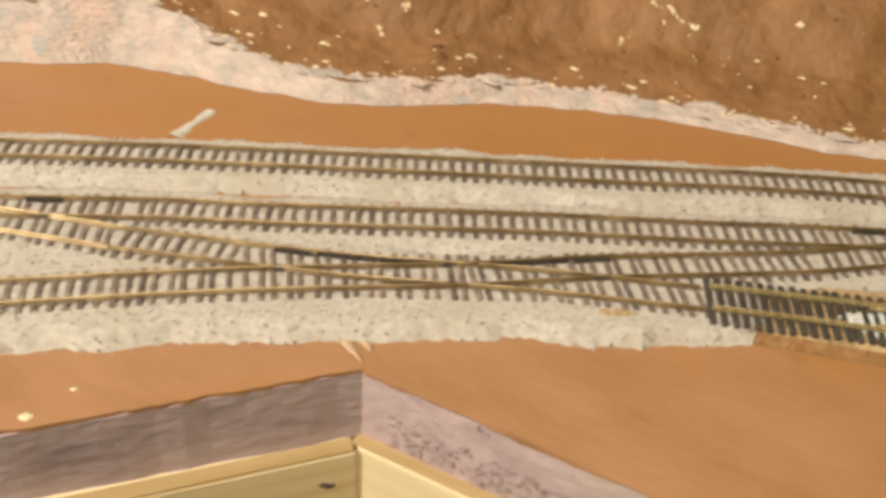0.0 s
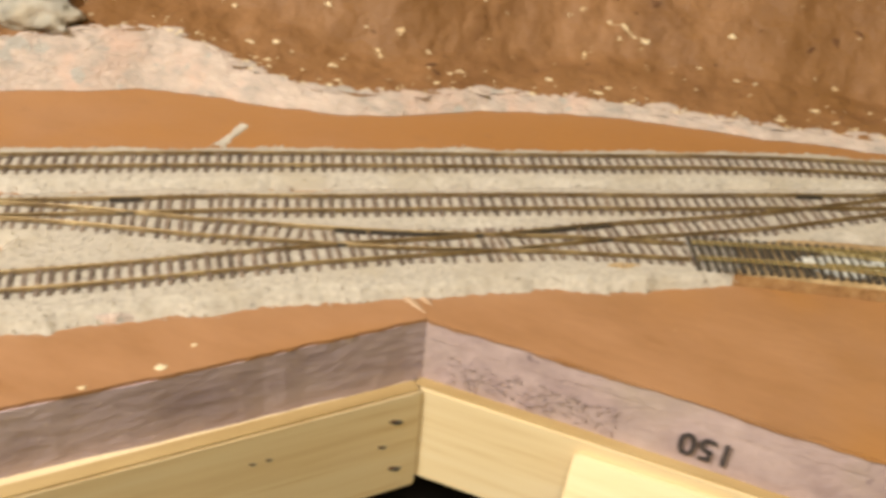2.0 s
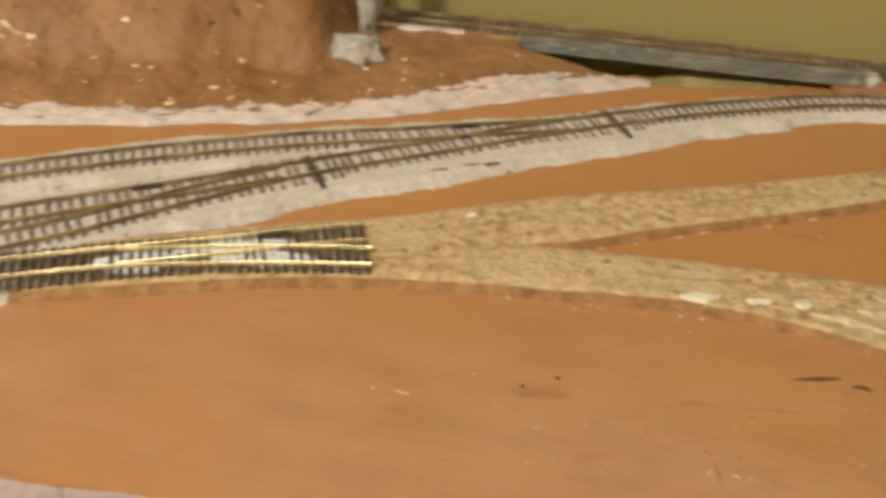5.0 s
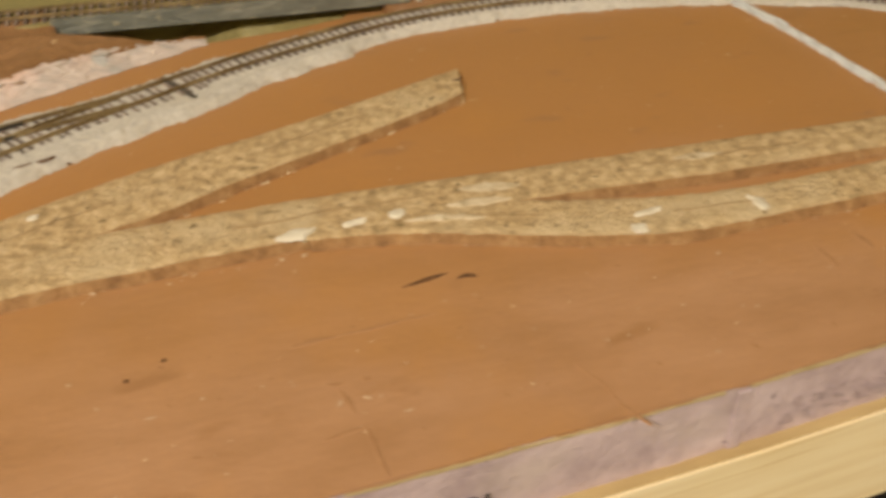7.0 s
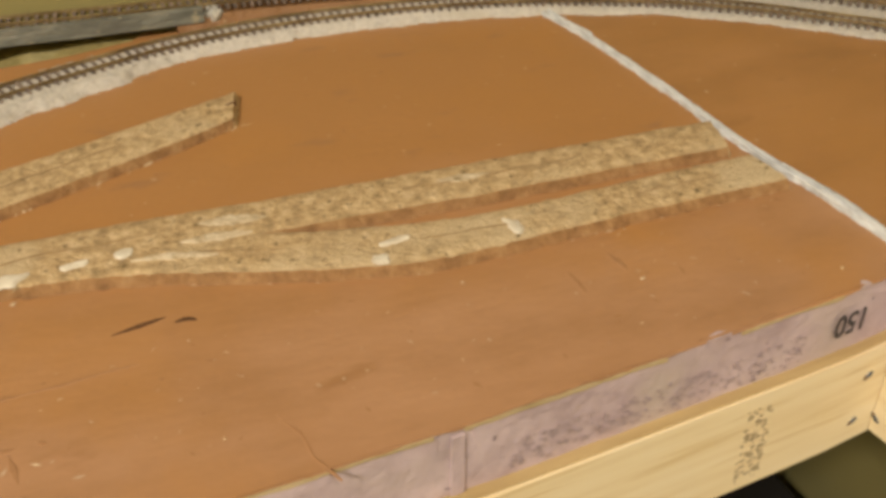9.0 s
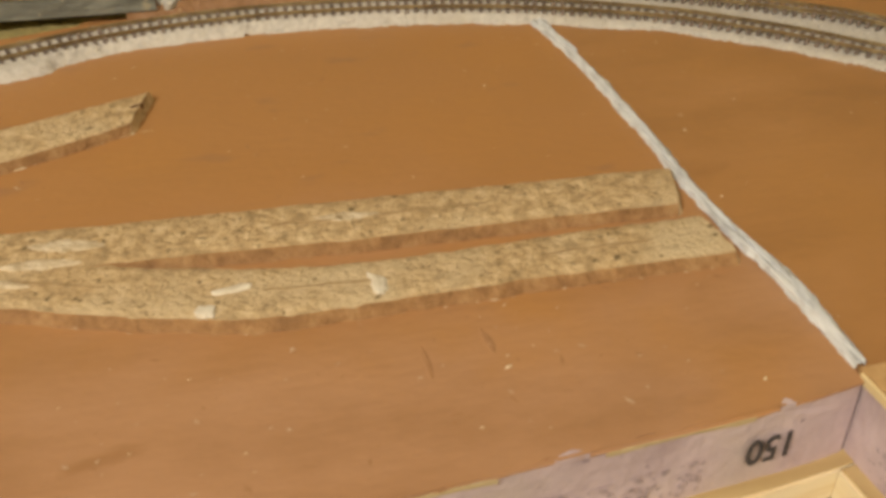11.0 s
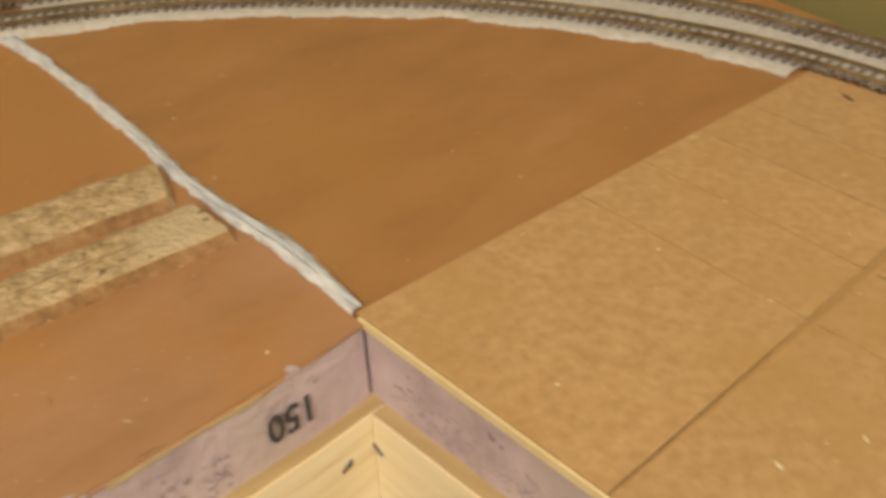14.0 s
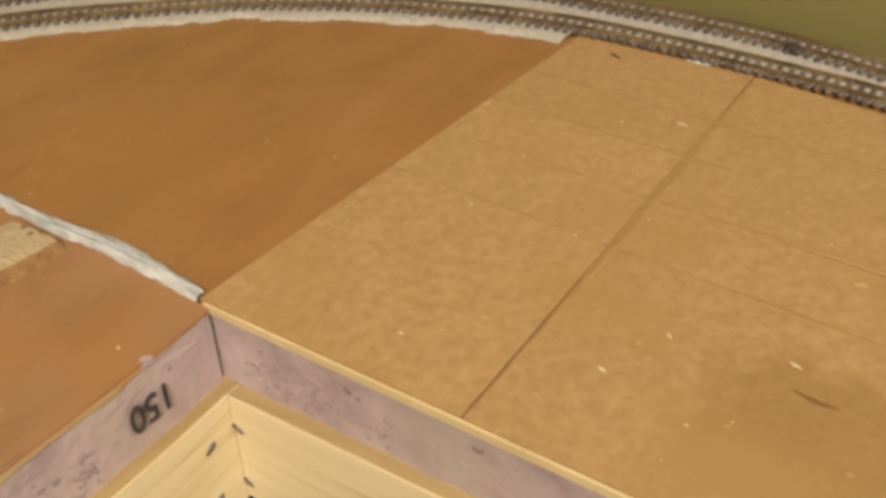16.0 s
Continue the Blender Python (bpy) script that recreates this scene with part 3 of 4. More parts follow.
            if j < len(b) - 1:
                lay_tie(sw, TIE if tie_mat is SLEEPER else TIE_BLACK, b[j, 0], b[j, 1], b[j, 2] + TIE_TOP - 0.0008, ang)
    if throwbar:
        i = 7
        part("throw_bar", box(0.0018, 0.024, 0.0011, 0.0003, (a[i, 0] + 0.0015, a[i, 1] - 0.003, a[i, 2] + TIE_TOP - 0.0002), math.degrees(math.atan2(t[i, 1], t[i, 0]))), SLEEPER_BLACK, sw, "black throw bar")
    return sw


plain_track(A, "long ballasted model track with brown sleepers")
plain_track(B_IN, "short ballasted model track leading to a turnout")
plain_track(B_MID, "straight ballasted model track between two turnouts")
plain_track(C_MID, "short connecting model track")
plain_track(D_IN, "ballasted model siding track beside the board edge")
plain_track(E_MID, "short connecting model track")
plain_track(S, "curved single model track on pale ballast", cant=True)
plain_track(U, "raised model track along the wall", cant=True)
turnout(B, C, "ballasted model turnout with brown sleepers", throwbar=False)
turnout(X_D, X_C, "ballasted model turnout meeting another toe to toe", throwbar=False, blades=True)
turnout(X_E, X_F, "ballasted model turnout meeting another toe to toe", throwbar=False, blades=True)
turnout(T2_B, T2_E, "ballasted model turnout with brown sleepers")
turnout(BE[::-1], A_END[::-1], "ballasted model turnout joining two tracks")
turnout(L_UP, L_LOW, "loose black model turnout with shiny brass rails lying on cork", RAIL_NEW, SLEEPER_BLACK, z=0.0006, throwbar=False, pitch=0.0030)


# ---------------------------------------------------------------- ballast
def distance_to(lines, px, py):
    best = np.full(px.shape, 9.0)
    for line in lines:
        q = smooth_line(line, 0.004)[:, :2]
        for i in range(0, len(q)):
            best = np.minimum(best, (px - q[i, 0]) ** 2 + (py - q[i, 1]) ** 2)
    return np.sqrt(best)


FILL = [(-0.150, -0.080), (-0.106, -0.042), (-0.06, -0.0080), (-0.02, 0.0170), (0.02, 0.0400), (0.05, 0.0535), (0.078, 0.0660)]
FILL2 = [(0.122, 0.1165), (0.16, 0.1425), (0.19, 0.157), (0.215, 0.171), (0.26, 0.1935), (0.29, 0.2085), (0.306, 0.2182), (0.322, 0.2256), (0.340, 0.2325)]
FILL3 = [(-0.120, -0.024), (-0.110, -0.018), (-0.098, -0.010)]
WIDE = [FILL2, A, A_END, BE, B_IN, B, C, B_MID, C_MID, D_IN, X_D, X_C, X_E, X_F[:4], E_MID, T2_B, T2_E, FILL, FILL3]


WAVES = [(random.Random(77 + k).uniform(-1, 1), random.Random(99 + k).uniform(-1, 1), 120 * 1.35 ** k, random.Random(k).uniform(0, 6)) for k in range(10)]


def wobble(x, y):
    """An uneven spill at many scales."""
    out = 0
    for a, b, f, p in WAVES:
        n = math.hypot(a, b)
        out = out + np.sin((a * x + b * y) / n * f + p) / (f / 120) ** 0.35
    return 0.00046 * out


def near_rail(y):
    """x of the curve's inner rail beside the hardboard."""
    return np.interp(y, [-0.26, -0.19, -0.14, -0.105, -0.065, -0.03, -0.001, 0.015], [0.7035, 0.7174, 0.7233, 0.7258, 0.7268, 0.7263, 0.7243, 0.7221])


def bed_height(px, py):
    d = np.minimum(distance_to(WIDE, px, py) - 0.0142, distance_to([S], px, py) - np.interp(px, [0.31, 0.37, 0.50, 0.62], [0.0126, 0.0113, 0.0115, 0.0130]))
    out = distance_to([[(*p[:2],) for p in U if p[0] > 0.55]], px, py) - 0.0085
    middle = offset(smooth_line(S, 0.012), 0.0115)
    between = np.where(px > 0.55, distance_to([middle[middle[:, 0] > 0.54][:, :2]], px, py) - 0.012, 9)
    d = np.minimum(np.minimum(d, out), between) + wobble(px, py)
    d = np.where((px < near_rail(py) - 0.0005) & (py < 0.0055) & (px > 0.53), 0.01, d)      # the hardboard has none
    cut = ((px - 0.086) * 0.62 - py + 0.060) * 0.9 + wobble(px, py)
    d = np.where((px > 0.060) & (py < 0.105) & (px < 0.22), np.maximum(d, cut), d)   # bare cork
    return d


def build_ballast():
    ballast = thing("ballast_bed", "pale grey stone ballast spread between the tracks", "ballast", kind="stuff")
    step = 0.0016
    xs, ys = np.arange(-0.42, 0.80, step), np.arange(-0.24, 0.29, step)
    px, py = np.meshgrid(xs, ys, indexing="ij")
    d = bed_height(px, py)
    near = d < 0.0022
    h = np.clip(-d / 0.0030, 0, 1) * BED * np.interp(px, [0.48, 0.60], [1, 0.26])
    rough = 0.00035 * (np.random.rand(*px.shape) - 0.5)
    index = -np.ones(px.shape, int)
    ok = near
    index[ok] = np.arange(ok.sum())
    z = np.where(d > 0, -0.0006, h + rough + 0.0003)
    verts = np.stack([px[ok], py[ok], z[ok]], 1)
    quads = np.stack([index[:-1, :-1], index[1:, :-1], index[1:, 1:], index[:-1, 1:]], -1).reshape(-1, 4)
    quads = quads[(quads >= 0).all(1)]
    part_mesh("bed", mesh_from("bed", verts, quads), BALLAST, ballast, smooth=True)
    # loose grains
    rng = np.random.default_rng(5)
    inside = np.argwhere(d < 0.0006)
    pick = inside[rng.integers(0, len(inside), 34000)]
    x = xs[pick[:, 0]] + step * (rng.random(len(pick)) - 0.5)
    y = ys[pick[:, 1]] + step * (rng.random(len(pick)) - 0.5)
    base = np.clip(z[pick[:, 0], pick[:, 1]], 0, 1)
    r = 0.00024 + 0.00026 * rng.random(len(pick))
    shape = np.array([(1, 0, 0), (-1, 0, 0), (0, 1, 0), (0, -1, 0), (0, 0, 1), (0, 0, -1)], float)
    tri = np.array([(0, 2, 4), (2, 1, 4), (1, 3, 4), (3, 0, 4), (2, 0, 5), (1, 2, 5), (3, 1, 5), (0, 3, 5)])
    ang = rng.random(len(pick)) * 6.28
    c, s = np.cos(ang), np.sin(ang)
    jit = 0.7 + 0.6 * rng.random((len(pick), 6, 1))
    v = shape[None] * jit * r[:, None, None]
    v[..., 2] += 0.3 * v[..., 0]
    vx, vy = v[..., 0] * c[:, None] - v[..., 1] * s[:, None], v[..., 0] * s[:, None] + v[..., 1] * c[:, None]
    allv = np.stack([vx + x[:, None], vy + y[:, None], v[..., 2] + base[:, None] + 0.0001], -1).reshape(-1, 3)
    allf = (tri[None] + 6 * np.arange(len(pick))[:, None, None]).reshape(-1, 3)
    me = bpy.data.meshes.new("grains")
    me.vertices.add(len(allv))
    me.vertices.foreach_set("co", allv.ravel())
    me.loops.add(allf.size)
    me.loops.foreach_set("vertex_index", allf.ravel())
    me.polygons.add(len(allf))
    me.polygons.foreach_set("loop_start", np.arange(0, allf.size, 3))
    me.update(calc_edges=True)
    tagged(part_mesh("grains", me, BALLAST, ballast), kind="stuff")


build_ballast()


# ---------------------------------------------------------------- cork roadbed
def cork_strip(upper, lower, label, seed, thick=0.0036, grow=(0, 0)):
    """A cork strip between two edge lines, with sloped and ragged sides."""
    ob = thing("cork_roadbed", label, "cork strip", group="cork roadbed")
    a, b = smooth_line(upper, 0.003), smooth_line(lower, 0.003)
    n = 90

    def even(line):
        s = np.linspace(0, 1, len(line))
        q = np.linspace(0, 1, n)
        return np.stack([np.interp(q, s, line[:, 0]), np.interp(q, s, line[:, 1])], 1)
    a, b = even(a), even(b)
    wider = (a - b) / np.linalg.norm(a - b, axis=1)[:, None]
    a, b = a + wider * grow[0], b - wider * grow[1]
    across = 10
    verts, side_v = [], []
    for i in range(n):
        for j in range(across):
            f = j / (across - 1)
            p = a[i] * (1 - f) + b[i] * f
            jag = 0.0006 * noise.noise((p[0] * 300, p[1] * 300, seed))
            edge = 0.0007 if j in (0, across - 1) else 0
            verts.append((p[0] + jag, p[1] + jag, thick - edge + 0.00035 * noise.noise((p[0] * 420, p[1] * 420, seed + 3))))
    faces = [(i * across + j, i * across + j + 1, (i + 1) * across + j + 1, (i + 1) * across + j) for i in range(n - 1) for j in range(across - 1)]
    part_mesh("cork_top", mesh_from("cork_top", verts, faces), CORK, ob, smooth=True)
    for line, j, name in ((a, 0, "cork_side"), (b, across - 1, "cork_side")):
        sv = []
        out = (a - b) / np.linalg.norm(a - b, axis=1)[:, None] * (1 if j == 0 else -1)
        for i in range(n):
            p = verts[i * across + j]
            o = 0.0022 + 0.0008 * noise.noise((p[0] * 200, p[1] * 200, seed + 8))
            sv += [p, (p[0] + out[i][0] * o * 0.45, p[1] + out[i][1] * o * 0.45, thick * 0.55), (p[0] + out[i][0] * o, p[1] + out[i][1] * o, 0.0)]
        part_mesh(name, mesh_from(name, sv, [(i * 3 + k, i * 3 + k + 1, (i + 1) * 3 + k + 1, (i + 1) * 3 + k) for i in range(n - 1) for k in range(2)]), CORK_SIDE, ob, "brown painted cork flank, darkened for its shade", True)
    mid_line = 0.5 * (a + b)[4:-1]
    crack = np.c_[mid_line, np.array([0.0001 + thick + 0.0003 * noise.noise((q[0] * 420, q[1] * 420, seed + 3)) for q in mid_line])]
    crack[:, 1] += np.array([0.0012 * noise.noise((q[0] * 60, seed, 0)) + 0.0007 * noise.noise((q[0] * 400, seed, 0)) for q in mid_line])
    for k in range(3 + int(seed), len(crack) - 12, 27):
        part_mesh("crack", sweep("crack", crack[k:k + 13], [(-0.00022, -0.0006), (0.00022, -0.0006), (0.00012, 0.0002), (-0.00012, 0.0002)]), CORK_CRACK, ob, "brown crack between the cork halves")
    for i, name in ((0, "cork_end"), (n - 1, "cork_end")):
        ev = []
        for j in range(across):
            p = verts[i * across + j]
            way = a[1] - a[0] if i == 0 else a[-2] - a[-1]
            way = -way / np.linalg.norm(way) * ((0.0018 if i else 0.0048) + 0.0010 * noise.noise((j * 0.9, seed, i)))
            ev += [p, (p[0] + way[0], p[1] + way[1], 0.0)]
        wide = (a[i] - b[i]) / np.linalg.norm(a[i] - b[i]) * 0.0022
        for s, at in ((1, 0), (-1, across - 1)) if i else ():
            p = verts[i * across + at]
            foot = [(p[0] + s * wide[0], p[1] + s * wide[1], 0.0), (p[0] + s * wide[0] * 0.8 + way[0] * 0.35, p[1] + s * wide[1] * 0.8 + way[1] * 0.35, 0.0)]
            ev = foot + ev if s == 1 else ev + foot
        part_mesh(name, mesh_from(name, ev, [(j * 2, j * 2 + 1, j * 2 + 3, j * 2 + 2) for j in range(len(ev) // 2 - 1)]), CORK, ob)
    return ob


cork_strip([(0.078, 0.083), (0.12, 0.098), (0.16, 0.111), (0.192, 0.120), (0.219, 0.131), (0.259, 0.146), (0.308, 0.160), (0.351, 0.175), (0.384, 0.1865)],
           [(0.080, 0.070), (0.12, 0.080), (0.16, 0.090), (0.20, 0.101), (0.236, 0.113), (0.259, 0.120), (0.289, 0.1325), (0.349, 0.155), (0.379, 0.168)], "speckled tan cork strip with a notched end, half lifted", 3, 0.0038, (0.0015, 0.0024))
cork_strip([(0.085, 0.071), (0.13, 0.085), (0.17, 0.097), (0.219, 0.108), (0.263, 0.109), (0.317, 0.1075), (0.372, 0.103), (0.432, 0.099), (0.497, 0.0945), (0.535, 0.092)],
           [(0.085, 0.062), (0.13, 0.0735), (0.17, 0.083), (0.219, 0.0875), (0.263, 0.0885), (0.317, 0.089), (0.372, 0.0865), (0.432, 0.0815), (0.497, 0.0775), (0.530, 0.0755)], "speckled tan cork strip beside the loose turnout", 5, 0.0039, (0.0024, 0.0002))
cork_strip([(0.300, 0.098), (0.345, 0.094), (0.390, 0.079), (0.437, 0.0695), (0.502, 0.0685), (0.533, 0.067)],
           [(0.300, 0.0885), (0.330, 0.0815), (0.376, 0.064), (0.410, 0.0545), (0.450, 0.0535), (0.492, 0.0525), (0.534, 0.0505)], "speckled tan cork strip with white filler smears", 9, 0.0037, (0.0006, 0.0010))


# ---------------------------------------------------------------- filler seam
def smear(name, points, widths, label, height=0.0012, seed=1, mat=PUTTY, taper=False):
    line = smooth_line(points, min(0.002, math.dist(points[0], points[-1]) / 18))
    w = np.interp(np.linspace(0, 1, len(line)), np.linspace(0, 1, len(widths)), widths)
    if taper:
        w = w * np.sqrt(np.clip(1 - np.linspace(-1, 1, len(line)) ** 2, 0.004, 1))
    _, nn = normals_of(line)
    across = 9
    verts = []
    for i, p in enumerate(line):
        for j in range(across):
            f = 2 * j / (across - 1) - 1
            ww = w[i] * (1 + 0.3 * noise.noise((p[0] * 60, p[1] * 60, seed + np.sign(f))) + 0.25 * noise.noise((p[0] * 300, p[1] * 300, seed + np.sign(f))) + 0.4 * noise.noise((p[0] * 1100, p[1] * 1100, seed + np.sign(f))))
            z = height * (1 - f * f) * (0.75 + 0.7 * noise.noise((p[0] * 90 + f * 5, p[1] * 50, seed)))
            verts.append((p[0] + nn[i][0] * f * ww, p[1] + nn[i][1] * f * ww, max(z, 0.0) + (0.0003 if abs(f) < 0.99 else -0.0002)))
    faces = [(i * across + j, (i + 1) * across + j, (i + 1) * across + j + 1, i * across + j + 1) for i in range(len(line) - 1) for j in range(across - 1)]
    return part_mesh(name, mesh_from(name, verts, faces), mat, None, "", True)


seam = thing("filler_seam", "rough white filler ridge over a board joint", "filler seam")
SEAM = [(0.5412, 0.0035), (0.5425, 0.020), (0.5425, 0.040), (0.5402, 0.060), (0.5395, 0.085), (0.5400, 0.105), (0.5408, 0.130), (0.5408, 0.155), (0.5400, 0.185), (0.538, 0.215), (0.537, 0.228)]
smear("skim", SEAM, [0.0014, 0.0032, 0.0034, 0.0022, 0.0026, 0.0027, 0.0024, 0.0027, 0.0020, 0.0028, 0.0050], "", 0.0018, 3).parent = seam
for k, (a, b, side, w) in enumerate(((0, 4, 0.0008, 0.0010), (1, 5, -0.0013, 0.0008), (3, 8, 0.0006, 0.0008), (4, 7, -0.0010, 0.0006), (6, 10, -0.0004, 0.0008), (8, 11, 0.0012, 0.0007))):
    ridge = smear("ridge", [(x + side + 0.0005 * math.sin(y * 260 + k), y) for x, y in SEAM[a:b]], [w, w * 1.5, w * 0.7, w * 1.3, w], "", 0.0009, 20 + k, PUTTY, True)
    ridge.location.z, ridge.parent = 0.0012, seam
tagged(smear("ballast_smear", [(-0.0155, 0.0100), (-0.0080, 0.0062), (-0.0012, 0.0018)], [0.0008, 0.0013, 0.0004], "", 0.0003, 8, SMEAR, True), "thin pale ballast smear at a board joint", "ballast smear", "ballast smears")
tagged(smear("ballast_smear", [(-0.0130, 0.0160), (-0.0065, 0.0110), (-0.0010, 0.0065)], [0.0012, 0.0022, 0.0008], "", 0.0003, 18, SMEAR, True), "thin pale ballast smear beside the track bed", "ballast smear", "ballast smears")
tagged(smear("glue_smear", [(-0.1105, 0.0660), (-0.1103, 0.0770), (-0.1105, 0.0868)], [0.0030, 0.0017, 0.0026], "", 0.0006, 12, TAPE), "pale dried glue smear beside the track", "glue smear")


# ---------------------------------------------------------------- hardboard
hardboard = thing("hardboard_sheet", "tan hardboard sheet scored into plots", "hardboard")
rows_y = [0.0028, -0.0715, -0.205, -0.40]
cols_x = [0.5392, 0.6142, 0.6400, 0.6655, 0.6890, 0.7250]


def edge_x(y):
    return float(near_rail(y)) - 0.0012


def left_x(y):
    return 0.5405 - 0.052 * y


def seam_y(k, x):
    return rows_y[k] + (0.056 * (x - 0.547) if k else 0)


for k in range(len(rows_y) - 1):
    y1, y0 = rows_y[k], rows_y[k + 1]
    for x0, x1 in zip(cols_x, cols_x[1:]):
        g = 0.00022
        if k == 2 and x0 > 0.54:
            continue
        if k == 2:
            x1 = 0.7250
        a1, a0 = (x1, x1) if x1 < 0.70 else (edge_x(y1), max(edge_x(y0), x0 + 0.002))
        b1, b0 = (left_x(y1), left_x(y0)) if x0 < 0.54 else (x0, x0)
        h = g * 1.3 if k == 0 else 0.0
        top_h = g * 1.3 if k == 1 else 0.0
        bm = prism([(b0 + g, seam_y(k + 1, b0) + h), (a0 - g, seam_y(k + 1, a0) + h), (a1 - g, seam_y(k, a1) - top_h), (b1 + g, seam_y(k, b1) - top_h)], -0.0014, 0.0010)
        part("plot", bm, MDF, hardboard)
part("backing", prism([(0.5620, -0.40), (0.66, -0.40), (0.70, -0.21), (0.715, -0.15), (0.722, -0.11), (0.7240, -0.06), (0.7210, 0.0024), (0.5415, 0.0024)], -0.0006 - 0.0009, 0.0002), BACKING, hardboard, "darker backing in the scored lines")
part("cut_edge", box(0.0009, 0.40, 0.0026, 0.0002, (0.5505, -0.1985, -0.0004), 2.98), MDF_EDGE, hardboard, "pale cut edge")


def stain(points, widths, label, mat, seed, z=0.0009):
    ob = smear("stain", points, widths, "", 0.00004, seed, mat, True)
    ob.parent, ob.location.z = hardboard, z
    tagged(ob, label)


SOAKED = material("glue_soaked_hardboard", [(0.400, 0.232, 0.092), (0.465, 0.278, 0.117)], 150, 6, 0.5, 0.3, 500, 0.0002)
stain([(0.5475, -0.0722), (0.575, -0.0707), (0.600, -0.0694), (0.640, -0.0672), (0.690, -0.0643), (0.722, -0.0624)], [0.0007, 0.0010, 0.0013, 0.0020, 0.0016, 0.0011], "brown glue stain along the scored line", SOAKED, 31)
for a, b, w in (((0.6142, -0.074), (0.6142, -0.150), 0.0005), ((0.6142, -0.004), (0.6142, -0.066), 0.00035), ((0.6400, 0.000), (0.6400, -0.060), 0.00035), ((0.6400, -0.072), (0.6420, -0.130), 0.0004), ((0.6655, -0.078), (0.6650, -0.120), 0.0004)):
    stain([a, ((a[0] + b[0]) / 2 + 0.0002, (a[1] + b[1]) / 2), b], [w, w * 1.3, w], "brown dirt in the scored line", SOAKED, a[0] * 90 + b[1] * 300)
stain([(0.7150, -0.0130), (0.7140, -0.0160), (0.7128, -0.0185)], [0.0004, 0.0009, 0.0005], "dark nick in the hardboard", SCAR_AND_HOLLOW, 41)
stain([(0.6420, -0.0185), (0.6415, -0.0215)], [0.0005, 0.0008], "dark nick in the hardboard", SOAKED, 43)
stain([(0.7240, -0.0375), (0.7246, -0.0420), (0.7248, -0.0465)], [0.0008, 0.0014, 0.0006], "white filler smear beside the sleepers", WHITE_FILLER, 44)

# ---------------------------------------------------------------- raised track's support, ledge, rocks
girder = thing("trackside_girder", "grey painted strip under the raised track", "girder")
gl = smooth_line([(0.232, 0.2755), (0.28, 0.2715), (0.33, 0.2665), (0.375, 0.2635), (0.389, 0.2632)], 0.004)
part_mesh("strip", sweep("strip", np.c_[gl, np.full(len(gl), 0.0)], [(-0.0012, 0.0044), (0.0012, 0.0040), (0.0012, 0.0114), (-0.0012, 0.0114)]), GIRDER, girder)
dl = smooth_line([(0.10, 0.2955), (0.175, 0.289), (0.28, 0.281), (0.366, 0.273), (0.375, 0.2728)], 0.004)
ramp = thing("track_ramp", "brown painted ramp carrying the track down", "ramp")
rl = smooth_line([(0.377, 0.2728, 0.0054), (0.43, 0.2725, 0.003), (0.50, 0.263, 0.001), (0.56, 0.244, 0.0002)], 0.004)
part_mesh("ramp_body", sweep("ramp_body", rl, [(-0.016, -0.010), (0.014, -0.010), (0.009, 0.0018), (-0.008, 0.0018)]), SLOPE, ramp)
part_mesh("deck", sweep("deck", np.c_[dl, np.full(len(dl), 0.0)], [(-0.010, 0.0062), (0.012, 0.0062), (0.012, 0.0095), (-0.010, 0.0095)]), LEDGE, girder, "rough brown deck")
part_mesh("plaster_patch", sweep("plaster_patch", np.c_[smooth_line([(0.160, 0.2805), (0.178, 0.2788), (0.196, 0.2778), (0.207, 0.2772)], 0.003), np.zeros(len(smooth_line([(0.160, 0.2805), (0.178, 0.2788), (0.196, 0.2778), (0.207, 0.2772)], 0.003)))], [(-0.0030, 0.0030), (0.0025, 0.0030), (0.0025, 0.0102), (-0.0008, 0.0100), (-0.0022, 0.0075)]), BANK, girder, "white plaster patch on the deck's flank")
lv, lf = [], []
for i in range(41):
    for j in range(24):
        x, y = 0.21 + i * 0.005, 0.245 + j * 0.003
        z = float(np.interp(x, [0.21, 0.262, 0.285, 0.32, 0.37], [-0.034, -0.034, -0.013, -0.006, -0.0035])) + 0.004 * noise.fractal((x * 45, y * 45, 2), 1, 2, 4)
        z = min(z, -0.002) + 0.30 * max(0.0, y - 0.258) * min(1.0, max(0.0, (x - 0.285) / 0.03))
        lv.append((x, y, min(z, 0.0035)))
lf = [(i * 24 + j, (i + 1) * 24 + j, (i + 1) * 24 + j + 1, i * 24 + j + 1) for i in range(40) for j in range(23)]
tagged(part_mesh("ledge", mesh_from("ledge", lv, lf), LEDGE, None, "", True), "rough olive brown ledge below the raised track", "ledge", kind="structure")


def rock(name, at, size, seed, label, mat=ROCK):
    bm = bmesh.new()
    bmesh.ops.create_icosphere(bm, subdivisions=4, radius=1)
    for v in bm.verts:
        d = 1 + 0.35 * noise.fractal((v.co.x * 1.6 + seed, v.co.y * 1.6, v.co.z * 1.6), 1.0, 2.0, 5)
        v.co = Vector((v.co.x * size[0] * d, v.co.y * size[1] * d, v.co.z * size[2] * d))
    ob = part(name, bm, mat, None, "", True)
    ob.location = at
    return tagged(ob, label, "rock")


rock("plaster_rock", (0.1605, 0.243, 0.0105), (0.0120, 0.008, 0.0085), 2.2, "grey white lump of plaster rock at the hill's foot")
rock("rock_pillar", (0.163, 0.272, 0.045), (0.006, 0.006, 0.045), 5.2, "tall grey plaster pillar at the tunnel mouth")


# ---------------------------------------------------------------- writing
def lettering(name, text, size, m, mat, parent, label=""):
    cu = bpy.data.curves.new(name, "FONT")
